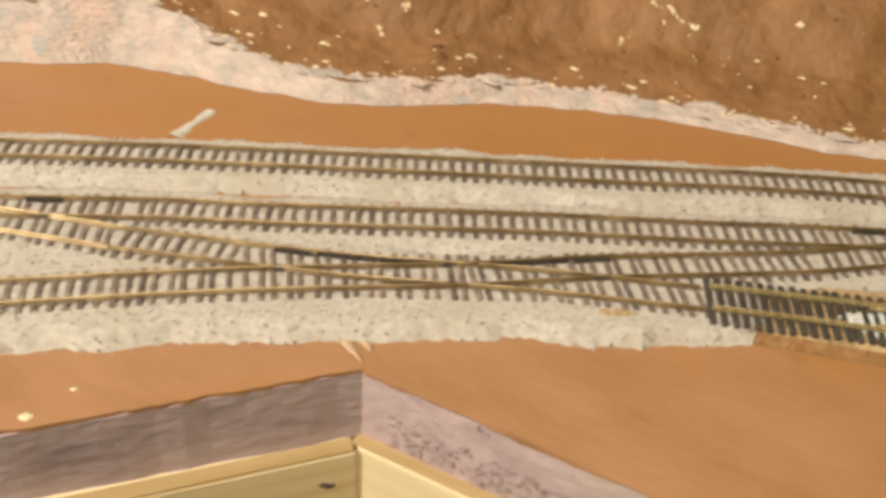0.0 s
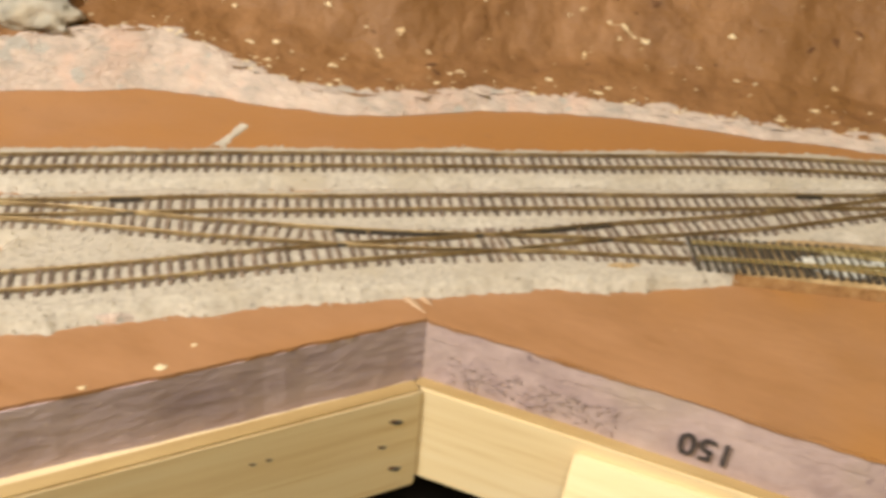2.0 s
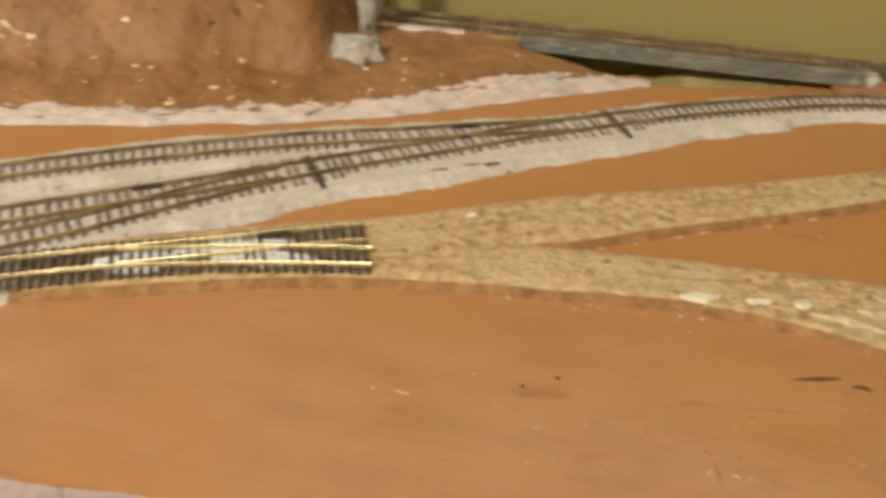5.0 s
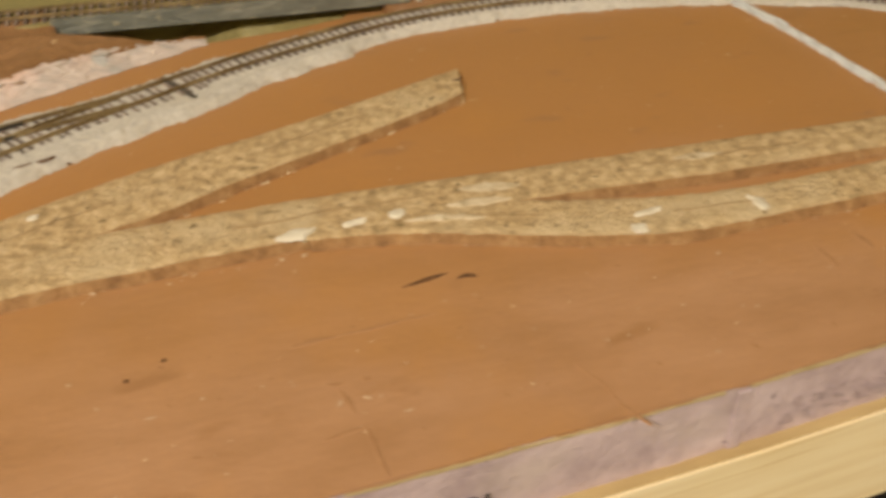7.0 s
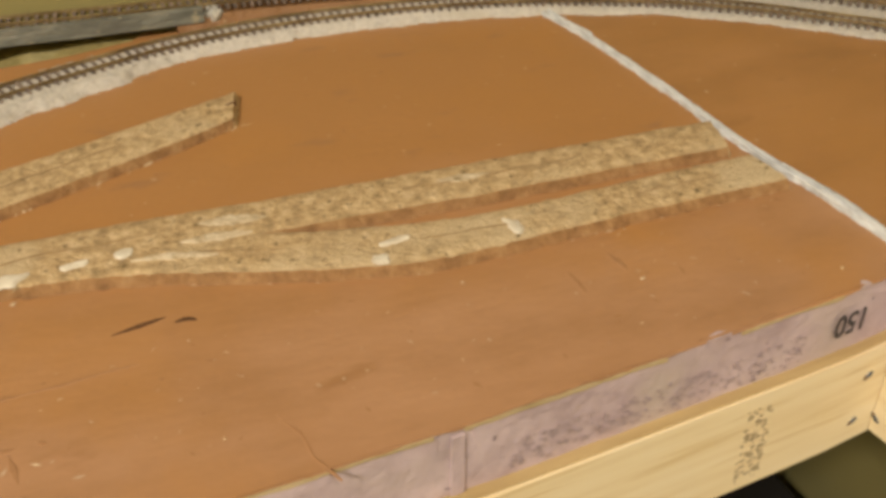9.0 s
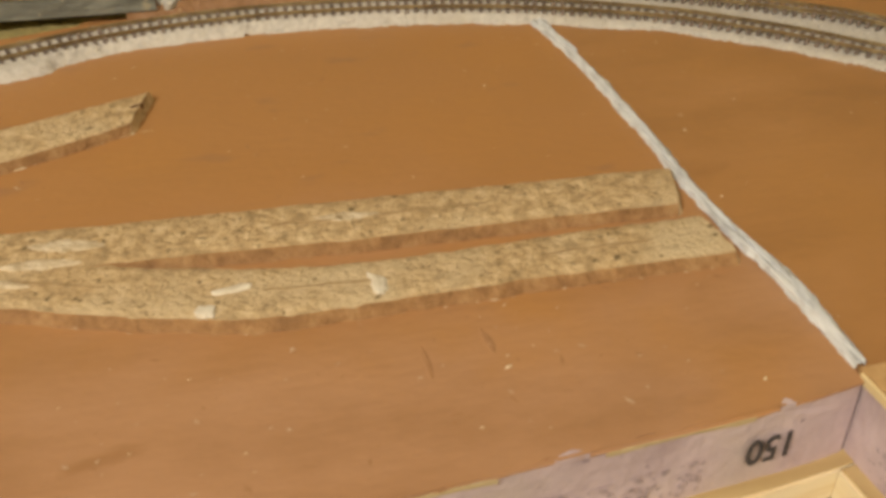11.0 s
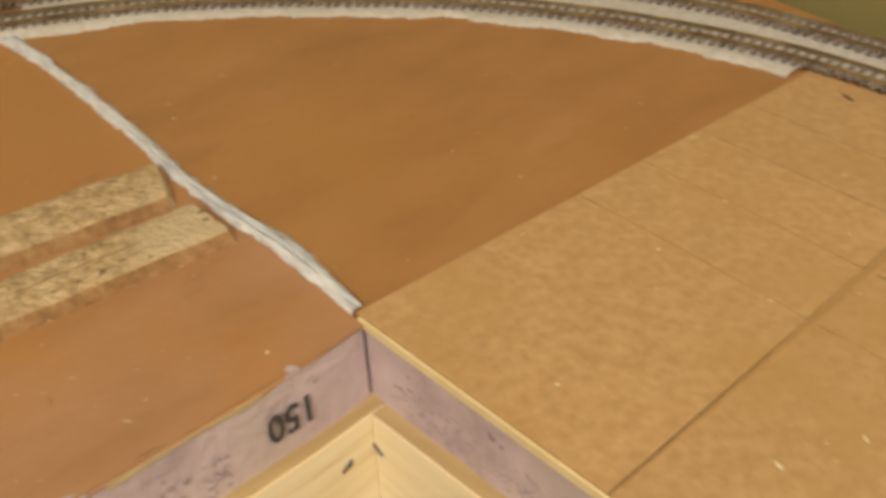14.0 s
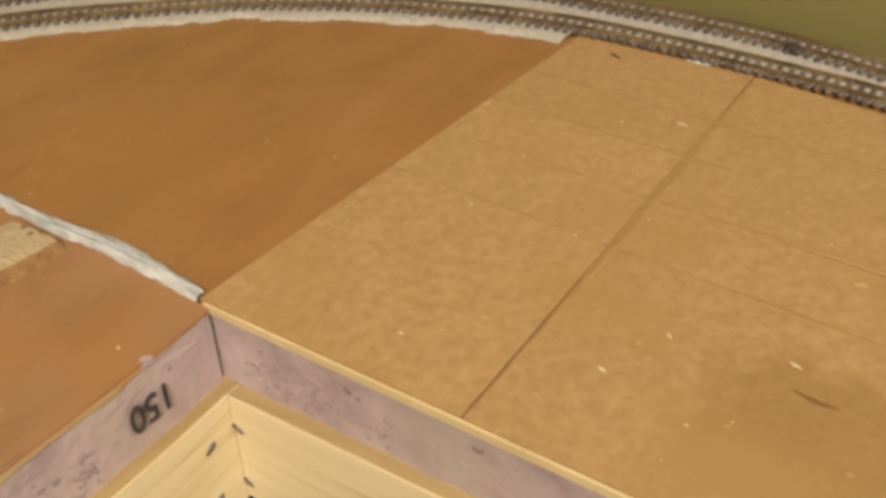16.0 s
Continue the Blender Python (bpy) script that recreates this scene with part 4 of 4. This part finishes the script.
    cu.body, cu.size, cu.align_x, cu.align_y, cu.extrude = text, size, "CENTER", "CENTER", 0.00006
    cu.offset = size * 0.018
    tmp = new(name, cu)
    me = bpy.data.meshes.new_from_object(tmp.evaluated_get(bpy.context.evaluated_depsgraph_get()))
    bpy.data.objects.remove(tmp)
    ob = part_mesh(name, me, mat, parent, label)
    ob.matrix_basis = m
    return ob


# upside-down grade stamps on the front edge of the middle board
lettering("stamped_number", "150", 0.0118, pose(0.088, -0.0011, -0.0150, 90, 0, 0) @ pose(0, 0, 0, 0, 0, 180) @ Matrix.Diagonal((0.92, 1, 1, 1)), INK, mid, "black stamped number 150")
lettering("stamped_number", "150", 0.0112, pose(0.5170, -0.0011, -0.0122, 90, 0, 0) @ pose(0, 0, 0, 0, 0, 180) @ Matrix.Diagonal((0.78, 1, 1, 1)), INK, mid, "black stamped number 150")


lettering("stamped_number", "150", 0.0112, pose(0.3150, -0.0011, -0.0170, 90, 0, 0) @ pose(0, 0, 0, 0, 0, 180) @ Matrix.Diagonal((0.80, 1, 1, 1)), INK, mid, "black stamped number 150")


def scribbles(name, count, along, low, high, m, parent, label, seed, mat=INK_FADED, size=(0.0012, 0.0024)):
    """Small worn print marks in the plane of m's x and z."""
    rng = random.Random(seed)
    bm = bmesh.new()
    for _ in range(count):
        one = box(size[0] * rng.uniform(0.4, 1.4), 0.0001, size[1] * rng.uniform(0.3, 1.1), 0)
        t = pose(rng.uniform(*along), 0, rng.uniform(low, high), 0, rng.uniform(-35, 35), 0)
        bmesh.ops.transform(one, matrix=m @ t, verts=one.verts)
        me = bpy.data.meshes.new("bit")
        one.to_mesh(me)
        one.free()
        bm.from_mesh(me)
        bpy.data.meshes.remove(me)
    return part(name, bm, mat, parent, label)


FOAM_MARK = plain("worn_mauve_print", (0.42, 0.325, 0.342), 0.8)
scribbles("worn_print", 230, (0.405, 0.500), -0.0215, -0.0115, pose(0, -0.0007, 0), mid, "worn unreadable print", 3, FOAM_MARK, (0.0009, 0.0012))
scribbles("worn_print", 230, (0.008, 0.062), -0.0220, -0.0110, pose(0, -0.0007, 0), mid, "worn unreadable print", 4, FOAM_MARK, (0.0008, 0.0009))
scribbles("worn_print", 620, (0.008, 0.200), -0.0225, -0.0115, pose(0.5404, 0, 0, 0, 0, -90 + 4.29), right, "worn unreadable print", 5, FOAM_MARK, (0.0008, 0.0010))
PINE_PRINT = scribbles("worn_print", 120, (0.4805, 0.4900), -0.0590, -0.0300, pose(0, -0.0043, 0), None, "faded upright print on the pine board", 6, INK_FADED, (0.0013, 0.0009))

# torn strips, glue line, groove and joint ridge on the middle board's edge
def edge_strip(name, x0, x1, top, low, wave, proud, mat, label, seed, parent=mid):
    """A thin strip along the board's edge with uneven upper and lower borders."""
    xs = np.arange(x0, x1, 0.0015)

    def uneven(x, k):
        return wave * (noise.noise((x * 55, seed, k)) + 0.6 * noise.noise((x * 260, seed, k)))
    outline = [(x, low + uneven(x, 1.5)) for x in xs] + [(x, top + 0.35 * uneven(x, 7.5)) for x in xs[::-1]]
    bm = prism([(float(x), float(z)) for x, z in outline], 0.0, proud)
    bmesh.ops.transform(bm, matrix=pose(0, 0, 0, 90), verts=bm.verts)
    part(name, bm, mat, parent, label)


edge_strip("torn_lip", 0.002, 0.130, -0.0012, -0.0070, 0.0016, 0.0003, FOAM, "smooth torn foam lip", 2.1)
edge_strip("torn_lip", 0.133, 0.386, -0.0012, -0.0062, 0.0022, 0.0003, FOAM, "smooth torn foam lip", 5.3)
edge_strip("torn_lip", 0.395, 0.538, -0.0012, -0.0060, 0.0018, 0.0003, FOAM, "smooth torn foam lip", 8.7)
for x0, x1, s in ((0.150, 0.262, 1.2), (0.285, 0.384, 3.4), (0.392, 0.452, 6.1), (0.475, 0.512, 9.8)):
    edge_strip("glue_line", x0, x1, -0.0010, -0.0021, 0.0006, 0.0009, GLUE, "yellowed glue line", s)
edge_strip("paint_edge", 0.001, 0.540, 0.0002, -0.0009, 0.0011, 0.0008, BROWN, "brown paint run over the edge", 4.4)
part("joint_ridge", box(0.0040, 0.0008, 0.0205, 0.0003, (0.3905, -0.0003, -0.0135)), FOAM, mid, "raised foam joint")
for x, w in ((0.467, 0.008), (0.519, 0.004)):
    part("paint_tear", prism(ragged([(x - w / 2, -0.0009), (x + w / 2, -0.0009)], 0.001, 0.0002, x) + [(x + w * 0.3, 0.0006), (x + w * 0.05, 0.0013), (x - w * 0.3, 0.0005)], -0.0014, 0.00012), FOAM, mid, "bare foam where the paint tore")


# ---------------------------------------------------------------- screws and knots in the pine frame
def screw(parent, x, z, r=0.0019, slant=35):
    """A screw driven in askew: a dull oval head in a torn dark rim."""
    bm = bmesh.new()
    bmesh.ops.create_cone(bm, cap_ends=True, segments=18, radius1=r, radius2=r * 0.75, depth=0.0006)
    bmesh.ops.scale(bm, vec=(1.25, 0.62, 1), verts=bm.verts)
    bmesh.ops.transform(bm, matrix=pose(x, -0.0001, z, 90) @ pose(0, 0, 0, 0, 0, slant), verts=bm.verts)
    s = part("screw", bm, STEEL, parent, "dull slanting screw head")
    rim = bmesh.new()
    bmesh.ops.create_cone(rim, cap_ends=True, segments=14, radius1=r * 0.8, radius2=r * 0.7, depth=0.0003)
    bmesh.ops.scale(rim, vec=(1.1, 0.6, 1), verts=rim.verts)
    bmesh.ops.transform(rim, matrix=pose(x - r * 0.9, -0.0001, z + r * (0.5 if slant < 0 else -0.5), 90) @ pose(0, 0, 0, 0, 0, slant), verts=rim.verts)
    part("torn_rim", rim, SCAR_AND_HOLLOW, s, "torn dark wood at the screw")


LP = 0.55
for d, z in ((0.0050, -0.0352), (0.0095, -0.0445), (0.0045, -0.0560)):
    screw(left_plank, LP - d - 0.003, z - PZ, 0.0016 if z != -0.0445 else 0.0010, -8)
for d in (0.0465, 0.0515):
    screw(left_plank, LP - d - 0.003, -0.0363 - PZ, 0.0007, -8)
for x, z in ((0.5285, -0.0350), (0.5275, -0.0535)):
    screw(front_plank, x + 0.002, z - PZ, 0.0013, 34)
for d, z in ((0.0026, -0.0355), (0.0024, -0.0560)):
    screw(right_plank, d, z - PZ, 0.0014, -35)


# ---------------------------------------------------------------- marks on the painted top
def mark(points, widths, name, label, mat, height=0.00006, seed=1, parent=mid):
    ob = smear(name, points, widths, "", height, seed, mat, True)
    ob.parent, ob.location.z = parent, -0.00022
    tagged(ob, label)
    return ob


mark([(0.320, 0.0590), (0.328, 0.0605), (0.335, 0.0615)], [0.0006, 0.0011, 0.0008], "gouge", "dark gouge in the paint", GOUGE, seed=3)
mark([(0.3365, 0.0580), (0.3395, 0.0585), (0.3425, 0.0570)], [0.0007, 0.0012, 0.0008], "gouge", "dark gouge in the paint", GOUGE, seed=4)
mark([(0.284, 0.0438), (0.2905, 0.0445), (0.298, 0.0443)], [0.0007, 0.0011, 0.0007], "scratch", "dull scratch in the paint", SCRATCH, seed=28)
mark([(0.296, 0.0446), (0.306, 0.0444), (0.316, 0.0449), (0.3255, 0.0446)], [0.0004, 0.0008, 0.0004, 0.0006], "scratch", "dull scratch in the paint", SCRATCH, seed=5)
mark([(0.2925, 0.0240), (0.2935, 0.0190), (0.2940, 0.0140)], [0.0005, 0.0010, 0.0005], "scratch", "dull scratch in the paint", SCRATCH, seed=36)
mark([(0.2948, 0.0100), (0.2955, 0.0040), (0.2958, 0.0000)], [0.0004, 0.0008, 0.0005], "scratch", "dull scratch in the paint", SCRATCH, seed=6)
mark([(0.2842, 0.0080), (0.2900, 0.0088), (0.2950, 0.0092)], [0.0004, 0.0009, 0.0006], "scratch", "dull scratch in the paint", SCRATCH, seed=16)
mark([(0.2895, 0.0270), (0.2925, 0.0258), (0.2945, 0.0262)], [0.0004, 0.0009, 0.0005], "scratch", "dull scratch in the paint", SCRATCH, seed=26)
mark([(0.2990, 0.0262), (0.3008, 0.0250)], [0.0007, 0.0009], "scratch", "dull scratch in the paint", SCRATCH, seed=27)
mark([(0.352, 0.0120), (0.357, 0.0020), (0.3600, -0.0055)], [0.0002, 0.0004, 0.0007], "scratch", "dull scratch in the paint", SCRATCH, seed=7)
mark([(0.4445, 0.0370), (0.4450, 0.0310), (0.4445, 0.0250)], [0.0006, 0.0009, 0.0013], "scratch", "dull scratch in the paint", SCRATCH, seed=8)
mark([(0.4600, 0.0400), (0.4610, 0.0340), (0.4610, 0.0300)], [0.0007, 0.0014, 0.0010], "scratch", "dull scratch in the paint", SCRATCH, seed=9)
mark([(0.2515, 0.0502), (0.2530, 0.0498)], [0.0009, 0.0010], "gouge", "small dark hole in the paint", GOUGE, seed=10)
mark([(0.2415, 0.0452), (0.2430, 0.0448)], [0.0008, 0.0009], "gouge", "small dark hole in the paint", GOUGE, seed=11)
mark([(0.2070, 0.0385), (0.2115, 0.0376)], [0.0006, 0.0009], "scuff", "pinkish scuff where foam shows", SMEAR, seed=12)
for x, y, w in ((-0.0590, -0.0520, 0.0015), (-0.056, -0.040, 0.0007), (-0.073, -0.0675, 0.0010), (-0.090, -0.0850, 0.0012)):
    mark([(x - w, y - w * 0.6), (x, y), (x + w, y + w * 0.7)], [w * 0.6, w, w * 0.5], "chip", "pale chip in the paint", FLAKE, 0.0006, x, left)
mark([(-0.0865, -0.0430), (-0.0810, -0.0385), (-0.0745, -0.0335)], [0.0014, 0.0024, 0.0012], "pink_patch", "bare pink patch beside the ballast", BANK, 0.0030, 3, left)
for x, y, w in ((0.5185, 0.006, 0.0007),):
    mark([(x - w, y - w), (x, y), (x + w * 0.4, y + w * 0.7)], [w * 0.4, w * 0.7, w * 0.4], "chip", "pale chip in the paint", FLAKE, 0.0003, x)
mark([(0.5905, -0.1240), (0.5897, -0.1290), (0.5902, -0.1340)], [0.0006, 0.0011, 0.0007], "scratch", "dark scratch in the hardboard", plain("brown_scratch", (0.26, 0.12, 0.04), 0.7), 0.0001, 21, hardboard).location.z = 0.0008

bare = smear("bare_patch", [(0.0455, 0.0465), (0.0510, 0.0495), (0.0555, 0.0515)], [0.0014, 0.0024, 0.0012], "", 0.0005, 33, CORK, True)
bare.location.z = 0.0037
tagged(bare, "bare tan patch where the ballast is thin", "bare patch")
feeder = rock("track_feeder", (0.7478, -0.0655, 0.0030), (0.0022, 0.0030, 0.0020), 3.3, "small black lump beside the track's rail", SLEEPER_BLACK)


# white filler dabs on the cork
for pts, w in (([(0.290, 0.0895), (0.298, 0.0905), (0.303, 0.0915)], [0.0012, 0.0026, 0.0014]), ([(0.311, 0.0905), (0.319, 0.0915)], [0.0016, 0.0016]),
               ([(0.326, 0.0905), (0.3315, 0.0925)], [0.0022, 0.0018]), ([(0.3935, 0.0580), (0.3985, 0.0595)], [0.0022, 0.0018]),
               ([(0.398, 0.0655), (0.408, 0.0665)], [0.0011, 0.0014]), ([(0.4385, 0.0545), (0.4395, 0.0600), (0.4370, 0.0635)], [0.0020, 0.0018, 0.0008]),
               ([(0.220, 0.126), (0.2235, 0.127)], [0.0011, 0.0011])):
    dab = smear("filler_dab", pts, [v * 1.25 for v in w], "", 0.0008, pts[0][0] * 50, DAB, True)
    dab.location.z = 0.0036
    tagged(dab, "small white filler dab on the cork", "filler dab", "filler dabs")

# dusty filler rubbed into the cork round the branching
for pts, w in (([(0.352, 0.0985), (0.362, 0.0965), (0.372, 0.0945)], [0.0022, 0.0040, 0.0022]), ([(0.345, 0.0905), (0.356, 0.0895), (0.366, 0.0880)], [0.0012, 0.0026, 0.0012]),
               ([(0.330, 0.0865), (0.342, 0.0845), (0.354, 0.0800)], [0.0010, 0.0018, 0.0012]), ([(0.428, 0.0930), (0.436, 0.0920), (0.446, 0.0910)], [0.0012, 0.0024, 0.0012])):
    dust = smear("filler_dust", pts, w, "", 0.0003, pts[0][0] * 90, CORK_DUSTY, True)
    dust.location.z = 0.0037
    tagged(dust, "pale filler dust rubbed into the cork", "filler dust", "filler dust")

# cool white filler pressed up between the loose turnout's sleepers
for pts, w in (([(0.104, 0.0775), (0.118, 0.0812), (0.134, 0.0842)], [0.0044, 0.0068, 0.0062]), ([(0.140, 0.0858), (0.158, 0.0890), (0.174, 0.0912)], [0.0030, 0.0052, 0.0036]),
               ([(0.128, 0.0872), (0.140, 0.0912), (0.165, 0.0993)], [0.0030, 0.0052, 0.0046]), ([(0.103, 0.0700), (0.108, 0.0716), (0.113, 0.0728)], [0.0010, 0.0014, 0.0010])):
    fill = smear("filler_patch", pts, w, "", 0.0006, pts[0][0] * 70, WHITE_FILLER, True)
    fill.location.z = 0.0045 if pts[0][1] > 0.071 else 0.0026
    tagged(fill, "cool white filler between the loose turnout's sleepers", "filler patch", "filler patches")

# trackside dark cutting beside the notched cork end
part("notch", box(0.0044, 0.0007, 0.0020, 0.0002, (0.3806, 0.1770, 0.0032), 22), GOUGE, None).name = "cork_notch"
tagged(bpy.data.objects["cork_notch"], "dark split in the lifted cork end", "split")


# ---------------------------------------------------------------- crumbs and flakes
def scatter(name, places, label, category, mat, seed, lo, hi, flat=0.35):
    rng = np.random.default_rng(seed)
    shape = np.array([(1, 0, 0), (-1, 0, 0), (0, 1, 0), (0, -1, 0), (0, 0, 1), (0, 0, -1)], float)
    tri = [(0, 2, 4), (2, 1, 4), (1, 3, 4), (3, 0, 4), (2, 0, 5), (1, 2, 5), (3, 1, 5), (0, 3, 5)]
    verts, faces = [], []
    for k, (x, y, z) in enumerate(places):
        r = lo + (hi - lo) * rng.random() ** 3
        long, ang = 1 + 2.6 * rng.random() ** 2, rng.random() * 6.28
        for v in shape:
            j = 0.6 + 0.8 * rng.random()
            a, b = v[0] * r * long * j, v[1] * r * j
            verts.append((x + a * math.cos(ang) - b * math.sin(ang), y + a * math.sin(ang) + b * math.cos(ang), z + v[2] * r * flat * j))
        faces += [tuple(6 * k + i for i in f) for f in tri]
    return tagged(part_mesh(name, mesh_from(name, verts, faces), mat), label, category, kind="stuff")


rng = np.random.default_rng(12)
spots = []
while len(spots) < 210:
    x, y = rng.uniform(0.20, 0.70), rng.uniform(0.006, 0.235)
    if x > 0.545 or (0.0 < y < 0.05) or y > 0.112 or rng.random() < 0.1:
        if math.hypot(x - 0.43, y) < 0.245 or x < 0.5:
            spots.append((x, y, 0.0001))
scatter("plaster_crumbs", spots, "tiny pale crumbs strewn over the brown paint", "crumbs", CRUMB, 3, 0.00016, 0.00052)
scuffs = [(rng.uniform(0.21, 0.53), rng.uniform(0.003, 0.05), 0.00002) for _ in range(90)] + [(rng.uniform(0.33, 0.66), rng.uniform(0.11, 0.20), 0.00002) for _ in range(90)]
scatter("paint_scuffs", [p for p in scuffs if math.hypot(p[0] - 0.43, p[1]) < 0.235], "faint dull scuffs in the brown paint", "scuffs", SCRATCH, 14, 0.0002, 0.0007, 0.04)
scatter("paint_chips", [(rng.uniform(0.22, 0.53), rng.uniform(0.003, 0.05), 0.00002) for _ in range(70)], "faint pinkish chips in the brown paint", "chips", SMEAR, 15, 0.0002, 0.0006, 0.05)
scatter("hardboard_crumbs", [(rng.uniform(0.55, 0.72), rng.uniform(-0.2, 0.0), 0.0011) for _ in range(46)], "tiny pale crumbs on the hardboard", "crumbs", FLAKE, 4, 0.0002, 0.0007)
edge = []
for _ in range(150):
    t = rng.random()
    x = 0.23 + 0.30 * t
    edge.append((x, np.interp(x, [0.23, 0.317, 0.376, 0.41, 0.45, 0.534], [0.0845, 0.0862, 0.0620, 0.0525, 0.0515, 0.0488]) + rng.normal(0, 0.0012), 0.0002))
scatter("cork_crumbs", edge, "pale crumbs along the cork's edge", "crumbs", CRUMB, 5, 0.00015, 0.0007)
edge = []
for _ in range(90):
    x = rng.uniform(0.20, 0.385)
    edge.append((x, np.interp(x, [0.20, 0.259, 0.349, 0.382], [0.0975, 0.1165, 0.1515, 0.1645]) + rng.normal(0, 0.0008), 0.0002))
scatter("cork_crumbs", edge, "pale crumbs along the lifted cork's edge", "crumbs", FLAKE, 6, 0.0002, 0.0008)


def ground_z(x, y):
    d = y - float(np.interp(x, LOW[:, 0], LOW[:, 1])) - 0.75 * float(np.interp(x, RISE[:, 0], RISE[:, 1])) - 0.003
    return hill_height(x, max(d, 0.0))


def torn_flakes(name, places, label, category, mat, seed, lo, hi, lie=None):
    """Flat torn flakes that follow the slope; lie: the direction in which they are drawn out."""
    rng = np.random.default_rng(seed)
    verts, faces = [], []
    for x, y in places:
        r = lo + (hi - lo) * rng.random() ** 2.5
        long, ang = 1 + 2.2 * rng.random(), rng.random() * 3.14 if lie is None else lie + rng.normal(0, 0.2)
        k, n = len(verts), 7
        verts.append((x, y, ground_z(x, y) + 0.0007))
        for i in range(n):
            t = 6.283 * i / n
            j = 0.5 + 0.9 * rng.random()
            a, b = math.cos(t) * r * long * j, math.sin(t) * r * j
            px, py = x + a * math.cos(ang) - b * math.sin(ang), y + a * math.sin(ang) + b * math.cos(ang)
            verts.append((px, py, ground_z(px, py) + 0.0001))
        faces += [(k, k + 1 + i, k + 1 + (i + 1) % n) for i in range(n)]
    return tagged(part_mesh(name, mesh_from(name, verts, faces), mat), label, category, kind="stuff")


def on_slope(x, d):
    return x, float(np.interp(x, LOW[:, 0], LOW[:, 1])) + 0.75 * float(np.interp(x, RISE[:, 0], RISE[:, 1])) + 0.003 + d


torn_flakes("plaster_flakes", [on_slope(rng.uniform(-0.30, 0.19), abs(rng.normal(0, 0.006)) if rng.random() < 0.45 else rng.uniform(0, 0.085)) for _ in range(330)],
            "cream plaster flakes stuck to the brown hillside", "flakes", FLAKE, 7, 0.00025, 0.0011, 0.25)
torn_flakes("scraped_fringe", [on_slope(rng.uniform(-0.30, 0.29), abs(rng.normal(0, 0.0016))) for _ in range(420)],
            "ragged white and pink fringe above the scraped foot", "flakes", BANK, 9, 0.0005, 0.0024, 0.3)
torn_flakes("plaster_splash", [(0.018 + rng.normal(0, 0.005), 0.213 + rng.normal(0, 0.0002)) for _ in range(14)],
            "white plaster splash on the hillside", "splash", FLAKE, 8, 0.0003, 0.0008, 0.0)
torn_flakes("dark_scars", [on_slope(rng.uniform(-0.28, 0.15), rng.uniform(0.006, 0.07)) for _ in range(70)],
            "dark torn scars in the brown plaster", "scars", SCAR_AND_HOLLOW, 10, 0.0003, 0.0014, 0.1)
rock("plaster_rock", (0.3935, 0.2670, 0.0050), (0.0048, 0.0040, 0.0042), 7.7, "small white plaster lump beside the raised track")
# dark flakes paint the shade inside a hollow; the slope has no recess here
torn_flakes("dark_hollow", [(-0.106, 0.1745), (-0.103, 0.176), (-0.108, 0.1785)], "dark flakes painting the shade of a hollow in the hillside", "hollow", SCAR_AND_HOLLOW, 23, 0.0022, 0.0045, 1.3)
for k, (x, y) in enumerate(((0.2075, 0.1555), (0.219, 0.1615), (0.2265, 0.1635))):
    twig = smear("dark_splinter", [(x - 0.003, y - 0.001), (x, y), (x + 0.003, y + 0.0012)], [0.0004, 0.0007, 0.0004], "", 0.0005, k, GOUGE, True)
    twig.location.z = 0.0038
    tagged(twig, "small dark splinter lying on the ballast", "splinter", "splinters")


# ---------------------------------------------------------------- black boxes added to keep the gap under the table dark
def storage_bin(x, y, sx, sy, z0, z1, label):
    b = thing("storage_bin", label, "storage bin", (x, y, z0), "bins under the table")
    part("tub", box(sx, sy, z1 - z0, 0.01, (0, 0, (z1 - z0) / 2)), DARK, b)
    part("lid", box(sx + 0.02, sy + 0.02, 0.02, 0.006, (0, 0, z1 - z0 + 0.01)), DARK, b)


storage_bin(0.47, 0.12, 0.54, 0.26, -0.90, -0.40, "black box added to keep the gap under the table dark")
storage_bin(-0.25, 0.10, 0.50, 0.24, -0.90, -0.14, "black box added to keep the gap under the table dark")


# ---------------------------------------------------------------- grey rocks at the hill's west end
for k, (x, d, sx, sz) in enumerate(((-0.215, 0.016, 0.020, 0.009), (-0.250, 0.012, 0.024, 0.011), (-0.292, 0.014, 0.026, 0.012), (-0.228, 0.036, 0.022, 0.014))):
    px, py = on_slope(x, d)
    rock("plaster_rock", (px, py, hill_height(x, d) + sz * 0.25), (sx, 0.011, sz), 11.3 + 4.1 * k, "rough grey plaster rock bedded in the hillside")


PINE_PRINT.parent = front_plank
PINE_PRINT.location = -front_plank.location


# ---------------------------------------------------------------- the middle board's edge bows out between its corners
def bow(x):
    return float(np.interp(x, [0.0, 0.05, 0.095, 0.125, 0.17, 0.25, 0.35, 0.40, 0.44, 0.48, 0.51, 0.53, 0.54], [0, -0.0018, -0.0036, -0.0053, -0.0070, -0.0076, -0.0080, -0.0073, -0.0058, -0.0042, -0.0030, -0.0015, 0]))


def local_place(ob):
    return local_place(ob.parent) @ ob.matrix_basis if ob.parent else ob.matrix_basis.copy()


def bow_out(ob, reach):
    if ob.type == "MESH":
        m = local_place(ob)
        back = m.inverted()
        for v in ob.data.vertices:
            p = m @ v.co
            if p.y < reach:
                v.co = back @ Vector((p.x, p.y + bow(p.x), p.z))
    for child in ob.children:
        bow_out(child, reach)


bow_out(mid, 0.004)
bow_out(front_plank, 0.03)
cleat.location.y += bow(0.10)
cleat.rotation_euler.z = radians(-1.6)
